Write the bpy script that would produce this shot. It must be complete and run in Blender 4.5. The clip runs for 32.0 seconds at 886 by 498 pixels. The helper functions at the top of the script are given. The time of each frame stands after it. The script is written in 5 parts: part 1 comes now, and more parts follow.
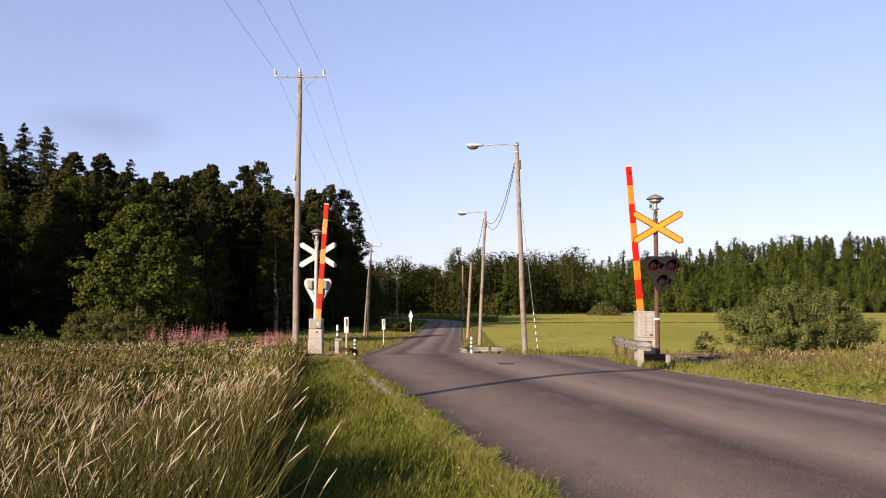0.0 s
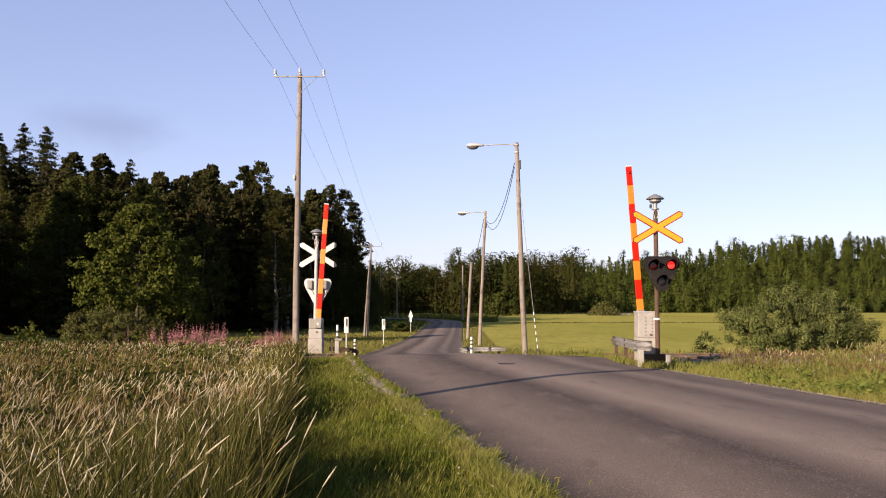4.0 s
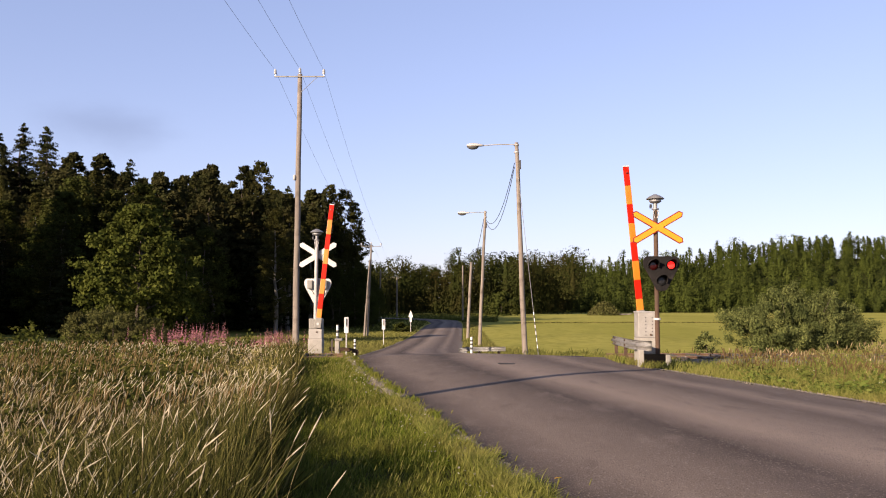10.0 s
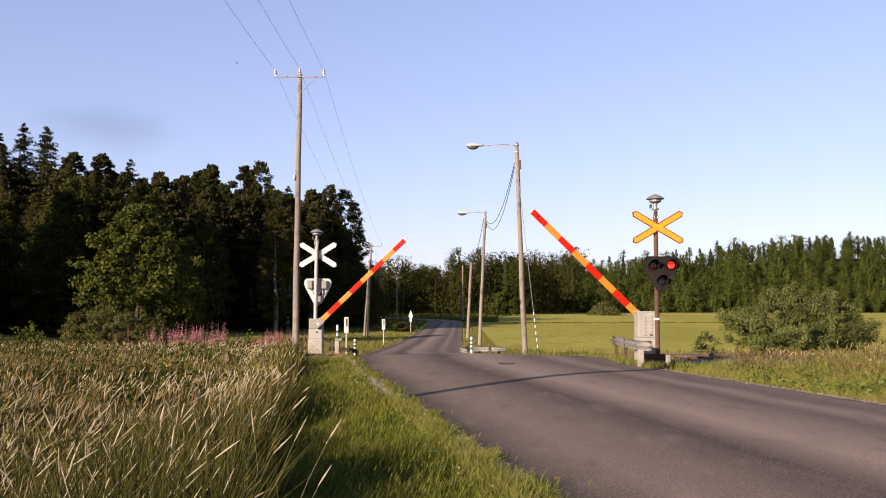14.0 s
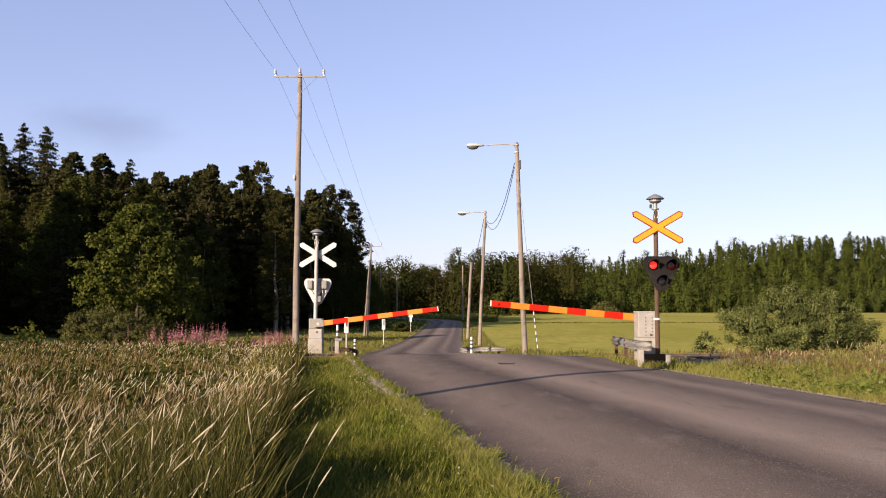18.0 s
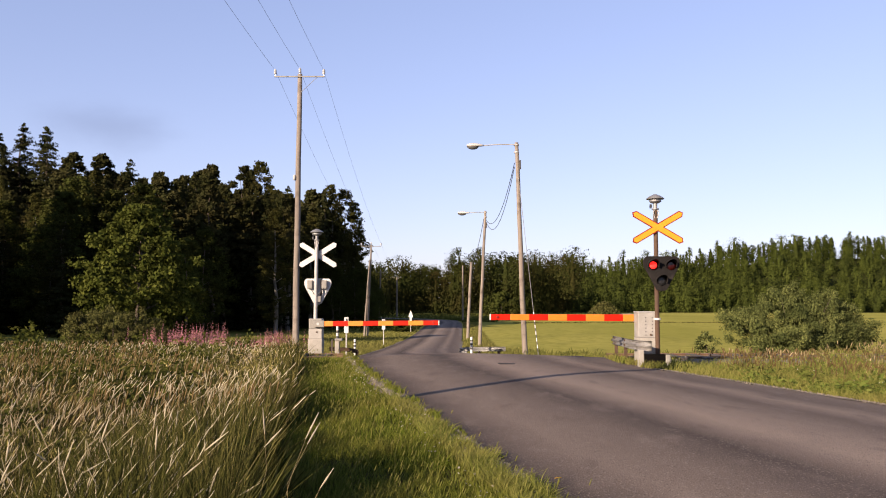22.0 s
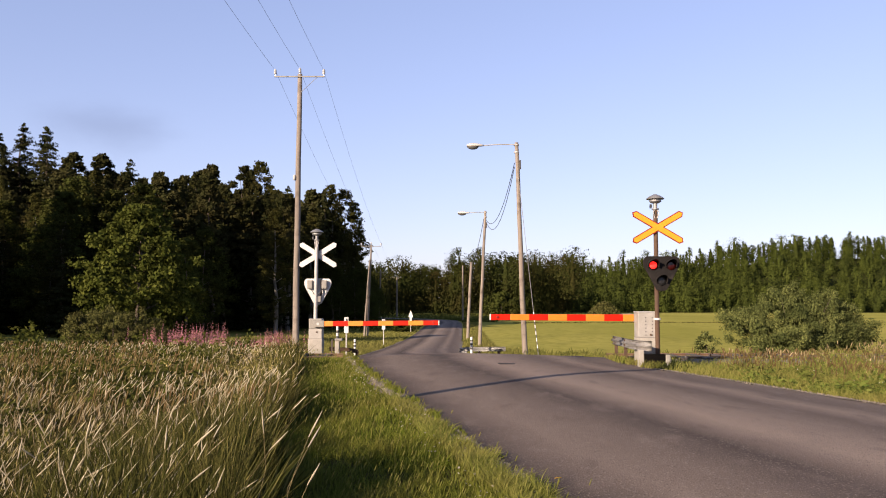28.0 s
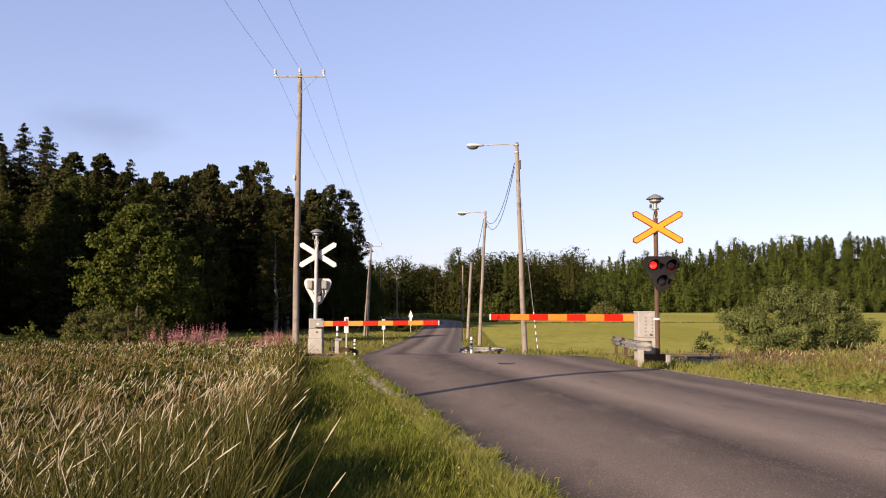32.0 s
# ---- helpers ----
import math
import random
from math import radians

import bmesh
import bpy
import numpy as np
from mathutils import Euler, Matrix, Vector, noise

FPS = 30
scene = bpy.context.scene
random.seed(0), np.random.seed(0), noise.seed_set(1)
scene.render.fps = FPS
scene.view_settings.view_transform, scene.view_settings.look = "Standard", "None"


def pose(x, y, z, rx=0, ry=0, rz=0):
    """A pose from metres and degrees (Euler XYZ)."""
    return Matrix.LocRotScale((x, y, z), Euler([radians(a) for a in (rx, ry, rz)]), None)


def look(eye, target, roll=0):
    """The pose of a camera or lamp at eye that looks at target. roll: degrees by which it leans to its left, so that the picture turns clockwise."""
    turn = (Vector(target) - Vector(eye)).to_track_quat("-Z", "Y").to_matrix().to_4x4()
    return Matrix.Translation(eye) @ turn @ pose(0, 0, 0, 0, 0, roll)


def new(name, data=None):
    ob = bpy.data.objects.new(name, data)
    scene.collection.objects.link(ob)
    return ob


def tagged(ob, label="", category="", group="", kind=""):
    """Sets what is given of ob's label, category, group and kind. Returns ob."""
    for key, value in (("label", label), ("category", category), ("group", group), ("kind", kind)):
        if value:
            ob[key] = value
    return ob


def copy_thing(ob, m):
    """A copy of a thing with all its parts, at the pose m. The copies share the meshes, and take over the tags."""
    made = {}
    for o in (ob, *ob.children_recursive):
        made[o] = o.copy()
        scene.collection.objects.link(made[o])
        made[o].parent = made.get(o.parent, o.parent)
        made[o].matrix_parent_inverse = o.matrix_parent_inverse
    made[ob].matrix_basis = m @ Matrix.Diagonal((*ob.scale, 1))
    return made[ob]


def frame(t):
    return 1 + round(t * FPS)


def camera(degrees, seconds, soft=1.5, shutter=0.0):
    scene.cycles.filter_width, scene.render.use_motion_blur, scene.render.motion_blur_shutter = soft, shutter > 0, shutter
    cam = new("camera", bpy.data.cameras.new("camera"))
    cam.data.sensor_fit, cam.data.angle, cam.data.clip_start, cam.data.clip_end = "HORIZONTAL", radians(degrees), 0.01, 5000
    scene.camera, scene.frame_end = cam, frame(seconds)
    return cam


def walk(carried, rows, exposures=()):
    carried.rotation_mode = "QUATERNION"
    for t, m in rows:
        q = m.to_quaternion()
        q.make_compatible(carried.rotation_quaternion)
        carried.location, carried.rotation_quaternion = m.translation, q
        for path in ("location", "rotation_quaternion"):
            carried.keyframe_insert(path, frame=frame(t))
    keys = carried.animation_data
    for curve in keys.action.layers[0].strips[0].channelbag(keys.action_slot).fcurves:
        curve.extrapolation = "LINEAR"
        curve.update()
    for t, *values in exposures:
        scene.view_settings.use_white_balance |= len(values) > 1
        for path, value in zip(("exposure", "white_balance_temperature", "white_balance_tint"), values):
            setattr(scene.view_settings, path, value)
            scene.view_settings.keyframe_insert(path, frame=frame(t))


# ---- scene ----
cam = camera(55.19, 32.0, soft=1.05)
EYE = pose(0, 0, 1.35, 93.93, 0, 0)
walk(cam, [(0, EYE), (32, EYE)], exposures=[(0, 1.43, 6900, 20), (32, 1.43, 6900, 20)])

# ---- world and sun: low evening sun from behind and to the left ----
SUN_AZ = Vector((-0.67, -0.742, 0.0))
SUN_EL = radians(17.5)
world = bpy.data.worlds.new("sky")
scene.world = world
world.use_nodes = True
wn = world.node_tree.nodes
sky = wn.new("ShaderNodeTexSky")
sky.sky_type = "NISHITA"
sky.sun_disc = False
sky.sun_elevation = SUN_EL
sky.sun_rotation = math.atan2(SUN_AZ.x, SUN_AZ.y)
sky.air_density, sky.dust_density, sky.ozone_density = 1.0, 0.6, 2.0
wn["Background"].inputs["Strength"].default_value = 0.1165
flatten = wn.new("ShaderNodeGamma")
flatten.inputs[1].default_value = 0.62
tinted = wn.new("ShaderNodeMix")
tinted.data_type, tinted.blend_type = "RGBA", "MULTIPLY"
tinted.inputs[0].default_value = 1.0
tinted.inputs[7].default_value = (0.928, 0.960, 1.218, 1)
world.node_tree.links.new(sky.outputs[0], flatten.inputs[0])
world.node_tree.links.new(flatten.outputs[0], tinted.inputs[6])


def faint_smudge(colour):
    """A thin grey smudge low over the wood, multiplied into the sky's colour."""
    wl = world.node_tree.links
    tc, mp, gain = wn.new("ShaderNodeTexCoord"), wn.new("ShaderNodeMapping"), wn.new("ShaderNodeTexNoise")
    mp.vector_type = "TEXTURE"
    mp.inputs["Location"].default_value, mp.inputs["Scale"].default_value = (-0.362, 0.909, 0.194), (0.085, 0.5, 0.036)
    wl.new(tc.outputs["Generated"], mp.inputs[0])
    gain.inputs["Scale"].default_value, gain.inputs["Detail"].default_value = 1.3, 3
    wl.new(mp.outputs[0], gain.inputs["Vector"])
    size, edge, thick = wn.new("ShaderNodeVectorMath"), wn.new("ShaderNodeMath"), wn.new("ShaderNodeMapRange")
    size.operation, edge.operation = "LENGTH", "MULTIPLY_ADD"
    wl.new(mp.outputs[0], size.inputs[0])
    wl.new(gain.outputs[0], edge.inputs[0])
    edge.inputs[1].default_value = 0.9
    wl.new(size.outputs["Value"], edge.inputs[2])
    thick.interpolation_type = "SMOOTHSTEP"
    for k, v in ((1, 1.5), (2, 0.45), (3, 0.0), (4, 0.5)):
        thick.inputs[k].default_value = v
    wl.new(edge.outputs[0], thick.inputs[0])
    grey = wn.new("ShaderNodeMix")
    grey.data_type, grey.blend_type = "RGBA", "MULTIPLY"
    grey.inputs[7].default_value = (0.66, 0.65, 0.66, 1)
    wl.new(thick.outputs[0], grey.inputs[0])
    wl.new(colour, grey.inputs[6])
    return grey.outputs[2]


world.node_tree.links.new(faint_smudge(tinted.outputs[2]), wn["Background"].inputs["Color"])

sun = new("sun", bpy.data.lights.new("sun", "SUN"))
sun.data.energy, sun.data.angle, sun.data.color = 5.0, radians(0.45), (1.0, 0.838, 0.635)
sun_from = SUN_AZ * math.cos(SUN_EL) + Vector((0, 0, math.sin(SUN_EL)))
sun.matrix_world = look(sun_from * 60, (0, 0, 0))


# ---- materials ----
COLOUR_SCALE = 0.57  # dims every colour below alike; with the raised exposure this deepens the shade


def nodes_of(name):
    m = bpy.data.materials.new(name)
    m.use_nodes = True
    nt = m.node_tree
    return m, nt, nt.nodes, nt.links, nt.nodes["Principled BSDF"]


def mixed(nt, fac, a, b):
    """A colour mix node; a and b are colours or sockets."""
    n = nt.nodes.new("ShaderNodeMix")
    n.data_type = "RGBA"
    nt.links.new(fac, n.inputs[0])
    for sock, v in ((n.inputs[6], a), (n.inputs[7], b)):
        if isinstance(v, tuple):
            sock.default_value = (*(c * COLOUR_SCALE for c in v), 1)
        else:
            nt.links.new(v, sock)
    return n.outputs[2]


def noise_at(nt, scale, detail=4.0, stretch=None, coords="Object"):
    tc = nt.nodes.new("ShaderNodeTexCoord")
    out = tc.outputs[coords]
    if stretch:
        mp = nt.nodes.new("ShaderNodeMapping")
        mp.inputs["Scale"].default_value = stretch
        nt.links.new(out, mp.inputs[0])
        out = mp.outputs[0]
    n = nt.nodes.new("ShaderNodeTexNoise")
    n.inputs["Scale"].default_value, n.inputs["Detail"].default_value = scale, detail
    nt.links.new(out, n.inputs["Vector"])
    return n.outputs[0]


def steep(nt, sock, lo, hi):
    r = nt.nodes.new("ShaderNodeMapRange")
    r.inputs[1].default_value, r.inputs[2].default_value = lo, hi
    nt.links.new(sock, r.inputs[0])
    return r.outputs[0]


def bumped(nt, bsdf, sock, strength, dist):
    b = nt.nodes.new("ShaderNodeBump")
    b.inputs["Strength"].default_value, b.inputs["Distance"].default_value = strength, dist
    nt.links.new(sock, b.inputs["Height"])
    nt.links.new(b.outputs[0], bsdf.inputs["Normal"])


def surface(name, c1, c2, rough=0.7, metal=0.0, scale=6.0, fine=60.0, stretch=None, dirt=None, bump=0.2, dist=0.01, spec=0.5):
    """Two colours by a broad and a fine noise, with dirt and relief."""
    m, nt, nodes, links, bsdf = nodes_of(name)
    broad, grain = noise_at(nt, scale, 5, stretch), noise_at(nt, fine, 3, stretch)
    col = mixed(nt, steep(nt, broad, 0.3, 0.7), c1, c2)
    dark = tuple(v * 0.72 for v in c1)
    col = mixed(nt, steep(nt, grain, 0.52, 0.8), col, dark)
    if dirt:
        col = mixed(nt, steep(nt, noise_at(nt, scale * 0.45, 6), 0.52, 0.75), col, dirt)
    links.new(col, bsdf.inputs["Base Color"])
    bsdf.inputs["Roughness"].default_value, bsdf.inputs["Metallic"].default_value = rough, metal
    bsdf.inputs["Specular IOR Level"].default_value = spec
    if bump:
        bumped(nt, bsdf, grain, bump, dist)
    return m


def foliage(name, c1, c2, c3, through_light=0.3, scale=0.25, skew=1.0):
    """Leaves: colour varies from leaf to leaf and in broad drifts; some light passes through."""
    m = bpy.data.materials.new(name)
    m.use_nodes = True
    nt = m.node_tree
    nodes, links = nt.nodes, nt.links
    nodes.clear()
    geo, info = nodes.new("ShaderNodeNewGeometry"), nodes.new("ShaderNodeObjectInfo")
    power = nodes.new("ShaderNodeMath")
    power.operation = "POWER"
    power.inputs[1].default_value = skew
    links.new(geo.outputs["Random Per Island"], power.inputs[0])
    col = mixed(nt, power.outputs[0], c1, c2)
    tc = nodes.new("ShaderNodeTexCoord")
    n = nodes.new("ShaderNodeTexNoise")
    n.inputs["Scale"].default_value, n.inputs["Detail"].default_value = scale, 3
    links.new(tc.outputs["Object"], n.inputs["Vector"])
    col = mixed(nt, steep(nt, n.outputs[0], 0.42, 0.68), col, c3)
    hue = nodes.new("ShaderNodeHueSaturation")
    links.new(col, hue.inputs["Color"])
    vary = nodes.new("ShaderNodeMapRange")
    vary.inputs[3].default_value, vary.inputs[4].default_value = 0.8, 1.2
    links.new(info.outputs["Random"], vary.inputs[0])
    links.new(vary.outputs[0], hue.inputs["Value"])
    d, t = nodes.new("ShaderNodeBsdfDiffuse"), nodes.new("ShaderNodeBsdfTranslucent")
    mix, out = nodes.new("ShaderNodeMixShader"), nodes.new("ShaderNodeOutputMaterial")
    links.new(hue.outputs[0], d.inputs[0])
    links.new(hue.outputs[0], t.inputs[0])
    mix.inputs[0].default_value = through_light
    links.new(d.outputs[0], mix.inputs[1])
    links.new(t.outputs[0], mix.inputs[2])
    links.new(mix.outputs[0], out.inputs[0])
    return m


def glowing(name, colour, strength):
    m, nt, nodes, links, bsdf = nodes_of(name)
    bsdf.inputs["Base Color"].default_value = (*colour, 1)
    bsdf.inputs["Emission Color"].default_value = (*colour, 1)
    bsdf.inputs["Emission Strength"].default_value = strength
    return m


def asphalt_material():
    """Worn asphalt: wheel tracks along the road by the lateral coordinate, stone speckle, patches and cracks."""
    m, nt, nodes, links, bsdf = nodes_of("asphalt")
    uv = nodes.new("ShaderNodeUVMap")
    uv.uv_map = "road"
    sep = nodes.new("ShaderNodeSeparateXYZ")
    links.new(uv.outputs[0], sep.inputs[0])
    wob = noise_at(nt, 0.35, 3)
    add = nodes.new("ShaderNodeMath")
    add.operation = "MULTIPLY_ADD"
    links.new(wob, add.inputs[0])
    add.inputs[1].default_value = 0.07
    links.new(sep.outputs[0], add.inputs[2])
    ramp = nodes.new("ShaderNodeValToRGB")
    links.new(add.outputs[0], ramp.inputs[0])
    stops = [(0.0, 0.25), (0.06, 0.08), (0.17, 0.6), (0.27, 0.42), (0.38, 0.05), (0.50, 0.95), (0.60, 0.75), (0.74, 0.27), (0.82, 0.8), (0.9, 0.3), (1.0, 0.5)]
    cr = ramp.color_ramp
    cr.elements[0].position, cr.elements[0].color = stops[0][0], (stops[0][1],) * 3 + (1,)
    cr.elements[1].position, cr.elements[1].color = stops[-1][0], (stops[-1][1],) * 3 + (1,)
    for p, v in stops[1:-1]:
        e = cr.elements.new(p)
        e.color = (v, v, v, 1)
    base = mixed(nt, ramp.outputs[0], (0.070, 0.055, 0.047), (0.335, 0.265, 0.215))
    speck = noise_at(nt, 55, 2)
    mottle = noise_at(nt, 3.2, 5, (1, 0.35, 1))
    base = mixed(nt, steep(nt, mottle, 0.56, 1.0), base, (0.30, 0.245, 0.205))
    base = mixed(nt, steep(nt, mottle, 0.42, 0.05), base, (0.08, 0.064, 0.056))
    col = mixed(nt, steep(nt, speck, 0.57, 0.75), base, (0.36, 0.305, 0.26))
    col = mixed(nt, steep(nt, noise_at(nt, 75, 2), 0.57, 0.75), col, (0.035, 0.03, 0.028))
    col = mixed(nt, steep(nt, noise_at(nt, 0.5, 6), 0.55, 0.95), col, (0.155, 0.125, 0.11))
    crack = nodes.new("ShaderNodeTexVoronoi")
    crack.feature = "DISTANCE_TO_EDGE"
    crack.inputs["Scale"].default_value = 0.35
    tc = nodes.new("ShaderNodeTexCoord")
    links.new(tc.outputs["Object"], crack.inputs["Vector"])
    line = steep(nt, crack.outputs[0], 0.006, 0.0)
    gate = nodes.new("ShaderNodeMath")
    gate.operation = "MULTIPLY"
    links.new(line, gate.inputs[0])
    links.new(steep(nt, noise_at(nt, 0.8, 3), 0.66, 0.76), gate.inputs[1])
    col = mixed(nt, gate.outputs[0], col, (0.03, 0.028, 0.028))
    links.new(col, bsdf.inputs["Base Color"])
    bsdf.inputs["Roughness"].default_value = 0.85
    bsdf.inputs["Specular IOR Level"].default_value = 0.06
    bumped(nt, bsdf, speck, 0.5, 0.012)
    return m


def ground_material():
    """Soil and grass floor near by; further off a mown hay field, then the dark green floor of the woods."""
    m, nt, nodes, links, bsdf = nodes_of("ground_grass")
    tc = nodes.new("ShaderNodeTexCoord")
    sep = nodes.new("ShaderNodeSeparateXYZ")
    links.new(tc.outputs["Object"], sep.inputs[0])
    near = mixed(nt, steep(nt, noise_at(nt, 1.3, 6), 0.35, 0.65), (0.055, 0.065, 0.018), (0.10, 0.085, 0.035))
    near = mixed(nt, steep(nt, noise_at(nt, 14, 3), 0.45, 0.7), near, (0.035, 0.045, 0.012))
    hay = mixed(nt, steep(nt, noise_at(nt, 0.05, 5, (1, 0.35, 1)), 0.35, 0.65), (0.345, 0.335, 0.080), (0.46, 0.425, 0.112))
    hay = mixed(nt, steep(nt, noise_at(nt, 1.6, 4, (1, 0.4, 1)), 0.45, 0.75), hay, (0.30, 0.30, 0.066))
    col = mixed(nt, steep(nt, sep.outputs[1], 27, 34), near, hay)
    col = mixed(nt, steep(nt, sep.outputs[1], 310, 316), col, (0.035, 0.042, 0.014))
    links.new(col, bsdf.inputs["Base Color"])
    bsdf.inputs["Roughness"].default_value = 0.95
    bsdf.inputs["Specular IOR Level"].default_value = 0.0
    bumped(nt, bsdf, noise_at(nt, 9, 4), 0.6, 0.06)
    return m


asphalt = asphalt_material()
ground_mat = ground_material()
gravel_mat = surface("shoulder_gravel", (0.11, 0.09, 0.065), (0.21, 0.17, 0.125), 0.95, scale=5, fine=45, dirt=(0.08, 0.075, 0.03), bump=0.7, dist=0.03)
stone_mat = surface("ballast_stone", (0.16, 0.14, 0.13), (0.24, 0.2, 0.18), 0.9, scale=3, fine=30)
pebble_mat = surface("pale_pebbles", (0.19, 0.16, 0.125), (0.31, 0.27, 0.215), 0.9, scale=20, fine=60)
wood_pole = surface("weathered_pole_wood", (0.185, 0.155, 0.128), (0.335, 0.286, 0.242), 0.85, scale=6, fine=34, stretch=(1, 1, 0.04), dirt=(0.10, 0.078, 0.058), bump=0.5)
wood_dark = surface("tarred_sleeper_wood", (0.05, 0.04, 0.032), (0.09, 0.07, 0.055), 0.9)
galvanised = surface("galvanised_steel", (0.46, 0.46, 0.45), (0.60, 0.59, 0.57), 0.6, 0.2, scale=5, fine=40, dirt=(0.3, 0.26, 0.22), bump=0.08)
grey_steel = surface("grey_painted_steel", (0.22, 0.215, 0.195), (0.32, 0.31, 0.28), 0.6, 0.1, scale=4, fine=50, dirt=(0.28, 0.25, 0.2), bump=0.1)
brown_steel = surface("rust_brown_steel", (0.085, 0.051, 0.035), (0.135, 0.085, 0.058), 0.85, 0.0, scale=5, fine=50, dirt=(0.07, 0.05, 0.04), spec=0.2)
rail_steel = surface("rail_steel", (0.19, 0.10, 0.06), (0.27, 0.155, 0.095), 0.6, 0.3, scale=8)
concrete = surface("pale_concrete", (0.33, 0.315, 0.28), (0.44, 0.42, 0.375), 0.9, scale=4, fine=70, dirt=(0.2, 0.185, 0.15), bump=0.3)
cabinet_mat = surface("weathered_light_cabinet_paint", (0.33, 0.32, 0.295), (0.43, 0.415, 0.385), 0.6, scale=4, fine=60, dirt=(0.25, 0.235, 0.2), bump=0.1)
red_paint = surface("red_reflective_sheet", (0.62, 0.016, 0.004), (0.70, 0.022, 0.006), 0.6, scale=5, fine=60, bump=0.04, spec=0.12)
orange_paint = surface("orange_yellow_sheet", (0.84, 0.235, 0.015), (0.90, 0.28, 0.02), 0.45, scale=5, fine=60, bump=0.04)
sign_yellow = surface("sign_yellow", (0.86, 0.34, 0.012), (0.90, 0.38, 0.016), 0.42, scale=5, fine=60, bump=0.03)
sign_red = surface("sign_red", (0.27, 0.012, 0.006), (0.31, 0.016, 0.008), 0.42, scale=5, bump=0.03)
sign_back = surface("weathered_aluminium_back", (0.66, 0.65, 0.62), (0.76, 0.75, 0.71), 0.55, 0.1, scale=4, fine=50, dirt=(0.5, 0.47, 0.42), bump=0.05)
white_paint = surface("white_paint", (0.72, 0.71, 0.68), (0.82, 0.81, 0.78), 0.5, scale=6, dirt=(0.5, 0.48, 0.43), bump=0.05)
black_paint = surface("black_paint", (0.022, 0.022, 0.024), (0.04, 0.04, 0.042), 0.55, scale=6, dirt=(0.07, 0.065, 0.06), bump=0.05)
board_black = surface("matt_black_backboard", (0.011, 0.010, 0.010), (0.018, 0.016, 0.016), 0.85, scale=6, dirt=(0.035, 0.03, 0.028), bump=0.05, spec=0.15)
# near-black that stands in for the shade inside an opening
opening_black = surface("near_black_opening", (0.004, 0.004, 0.004), (0.007, 0.006, 0.006), 0.95, scale=6, bump=0.05, spec=0.03)
dark_patch = surface("dark_road_patch", (0.035, 0.030, 0.028), (0.06, 0.052, 0.047), 0.9, scale=9, spec=0.2)
lens_red = surface("dark_red_glass", (0.030, 0.002, 0.002), (0.045, 0.003, 0.003), 0.25, scale=30, bump=0.2)
lens_dark = surface("dark_clear_glass", (0.012, 0.012, 0.014), (0.02, 0.02, 0.022), 0.35, scale=30, bump=0.2)
red_glow = glowing("lit_red_lamp", (1.0, 0.022, 0.016), 0.52)
white_glow = glowing("lit_white_lamp", (1.0, 0.72, 0.5), 0.6)
wire_mat = surface("bare_wire", (0.2, 0.2, 0.21), (0.28, 0.28, 0.28), 0.7, 0.0, bump=0)
cable_mat = surface("black_cable", (0.02, 0.02, 0.02), (0.035, 0.035, 0.035), 0.95, bump=0)
porcelain = surface("white_porcelain", (0.5, 0.5, 0.48), (0.58, 0.57, 0.55), 0.25, bump=0)
bell_grey = surface("weathered_bell_metal", (0.25, 0.26, 0.27), (0.36, 0.37, 0.37), 0.5, 0.35, scale=8, dirt=(0.2, 0.18, 0.16))
lamp_glass = surface("dark_lamp_bowl", (0.09, 0.09, 0.09), (0.14, 0.14, 0.14), 0.5, bump=0, spec=0.2)

bark = surface("grey_brown_bark", (0.09, 0.07, 0.05), (0.16, 0.125, 0.09), 0.95, scale=3, fine=22, stretch=(1, 1, 0.2), bump=0.5)
birch_bark = surface("birch_bark", (0.13, 0.12, 0.10), (0.2, 0.185, 0.16), 0.8, scale=2, fine=9, stretch=(1, 1, 3), dirt=(0.10, 0.08, 0.07))
leaf_broad = foliage("broadleaf_leaves", (0.038, 0.053, 0.013), (0.095, 0.11, 0.028), (0.055, 0.058, 0.017))
leaf_lone = foliage("lone_tree_leaves", (0.052, 0.072, 0.013), (0.18, 0.20, 0.046), (0.083, 0.104, 0.023), 0.32, 0.5)
leaf_birch = foliage("birch_leaves", (0.046, 0.056, 0.015), (0.10, 0.10, 0.03), (0.078, 0.07, 0.024))
needle_spruce = foliage("spruce_needles", (0.021, 0.029, 0.011), (0.046, 0.054, 0.02), (0.044, 0.042, 0.018), 0.12)
needle_pine = foliage("pine_needles", (0.032, 0.04, 0.015), (0.068, 0.07, 0.026), (0.066, 0.058, 0.024), 0.15)
leaf_willow = foliage("willow_leaves", (0.045, 0.062, 0.02), (0.235, 0.26, 0.085), (0.06, 0.078, 0.026), 0.10, 1.2)
leaf_shrub = foliage("shrub_leaves", (0.075, 0.086, 0.027), (0.205, 0.205, 0.07), (0.13, 0.125, 0.046), 0.25, 0.6)
leaf_far = foliage("far_wood_leaves", (0.047, 0.065, 0.014), (0.080, 0.099, 0.022), (0.030, 0.040, 0.012), 0.13, 0.11)
grass_tall = foliage("tall_grass_blades", (0.034, 0.044, 0.009), (0.42, 0.35, 0.125), (0.10, 0.09, 0.028), 0.10, 0.35, 3.4)
# darker copy of the tall grass, with the verge flank's shade in its colour
grass_shaded = foliage("shaded_green_grass", (0.034, 0.046, 0.010), (0.26, 0.23, 0.08), (0.07, 0.074, 0.02), 0.10, 0.8, 2.0)
grass_stem = foliage("dull_grass_stems", (0.15, 0.125, 0.055), (0.66, 0.53, 0.30), (0.27, 0.21, 0.11), 0.12, 0.5, 1.5)
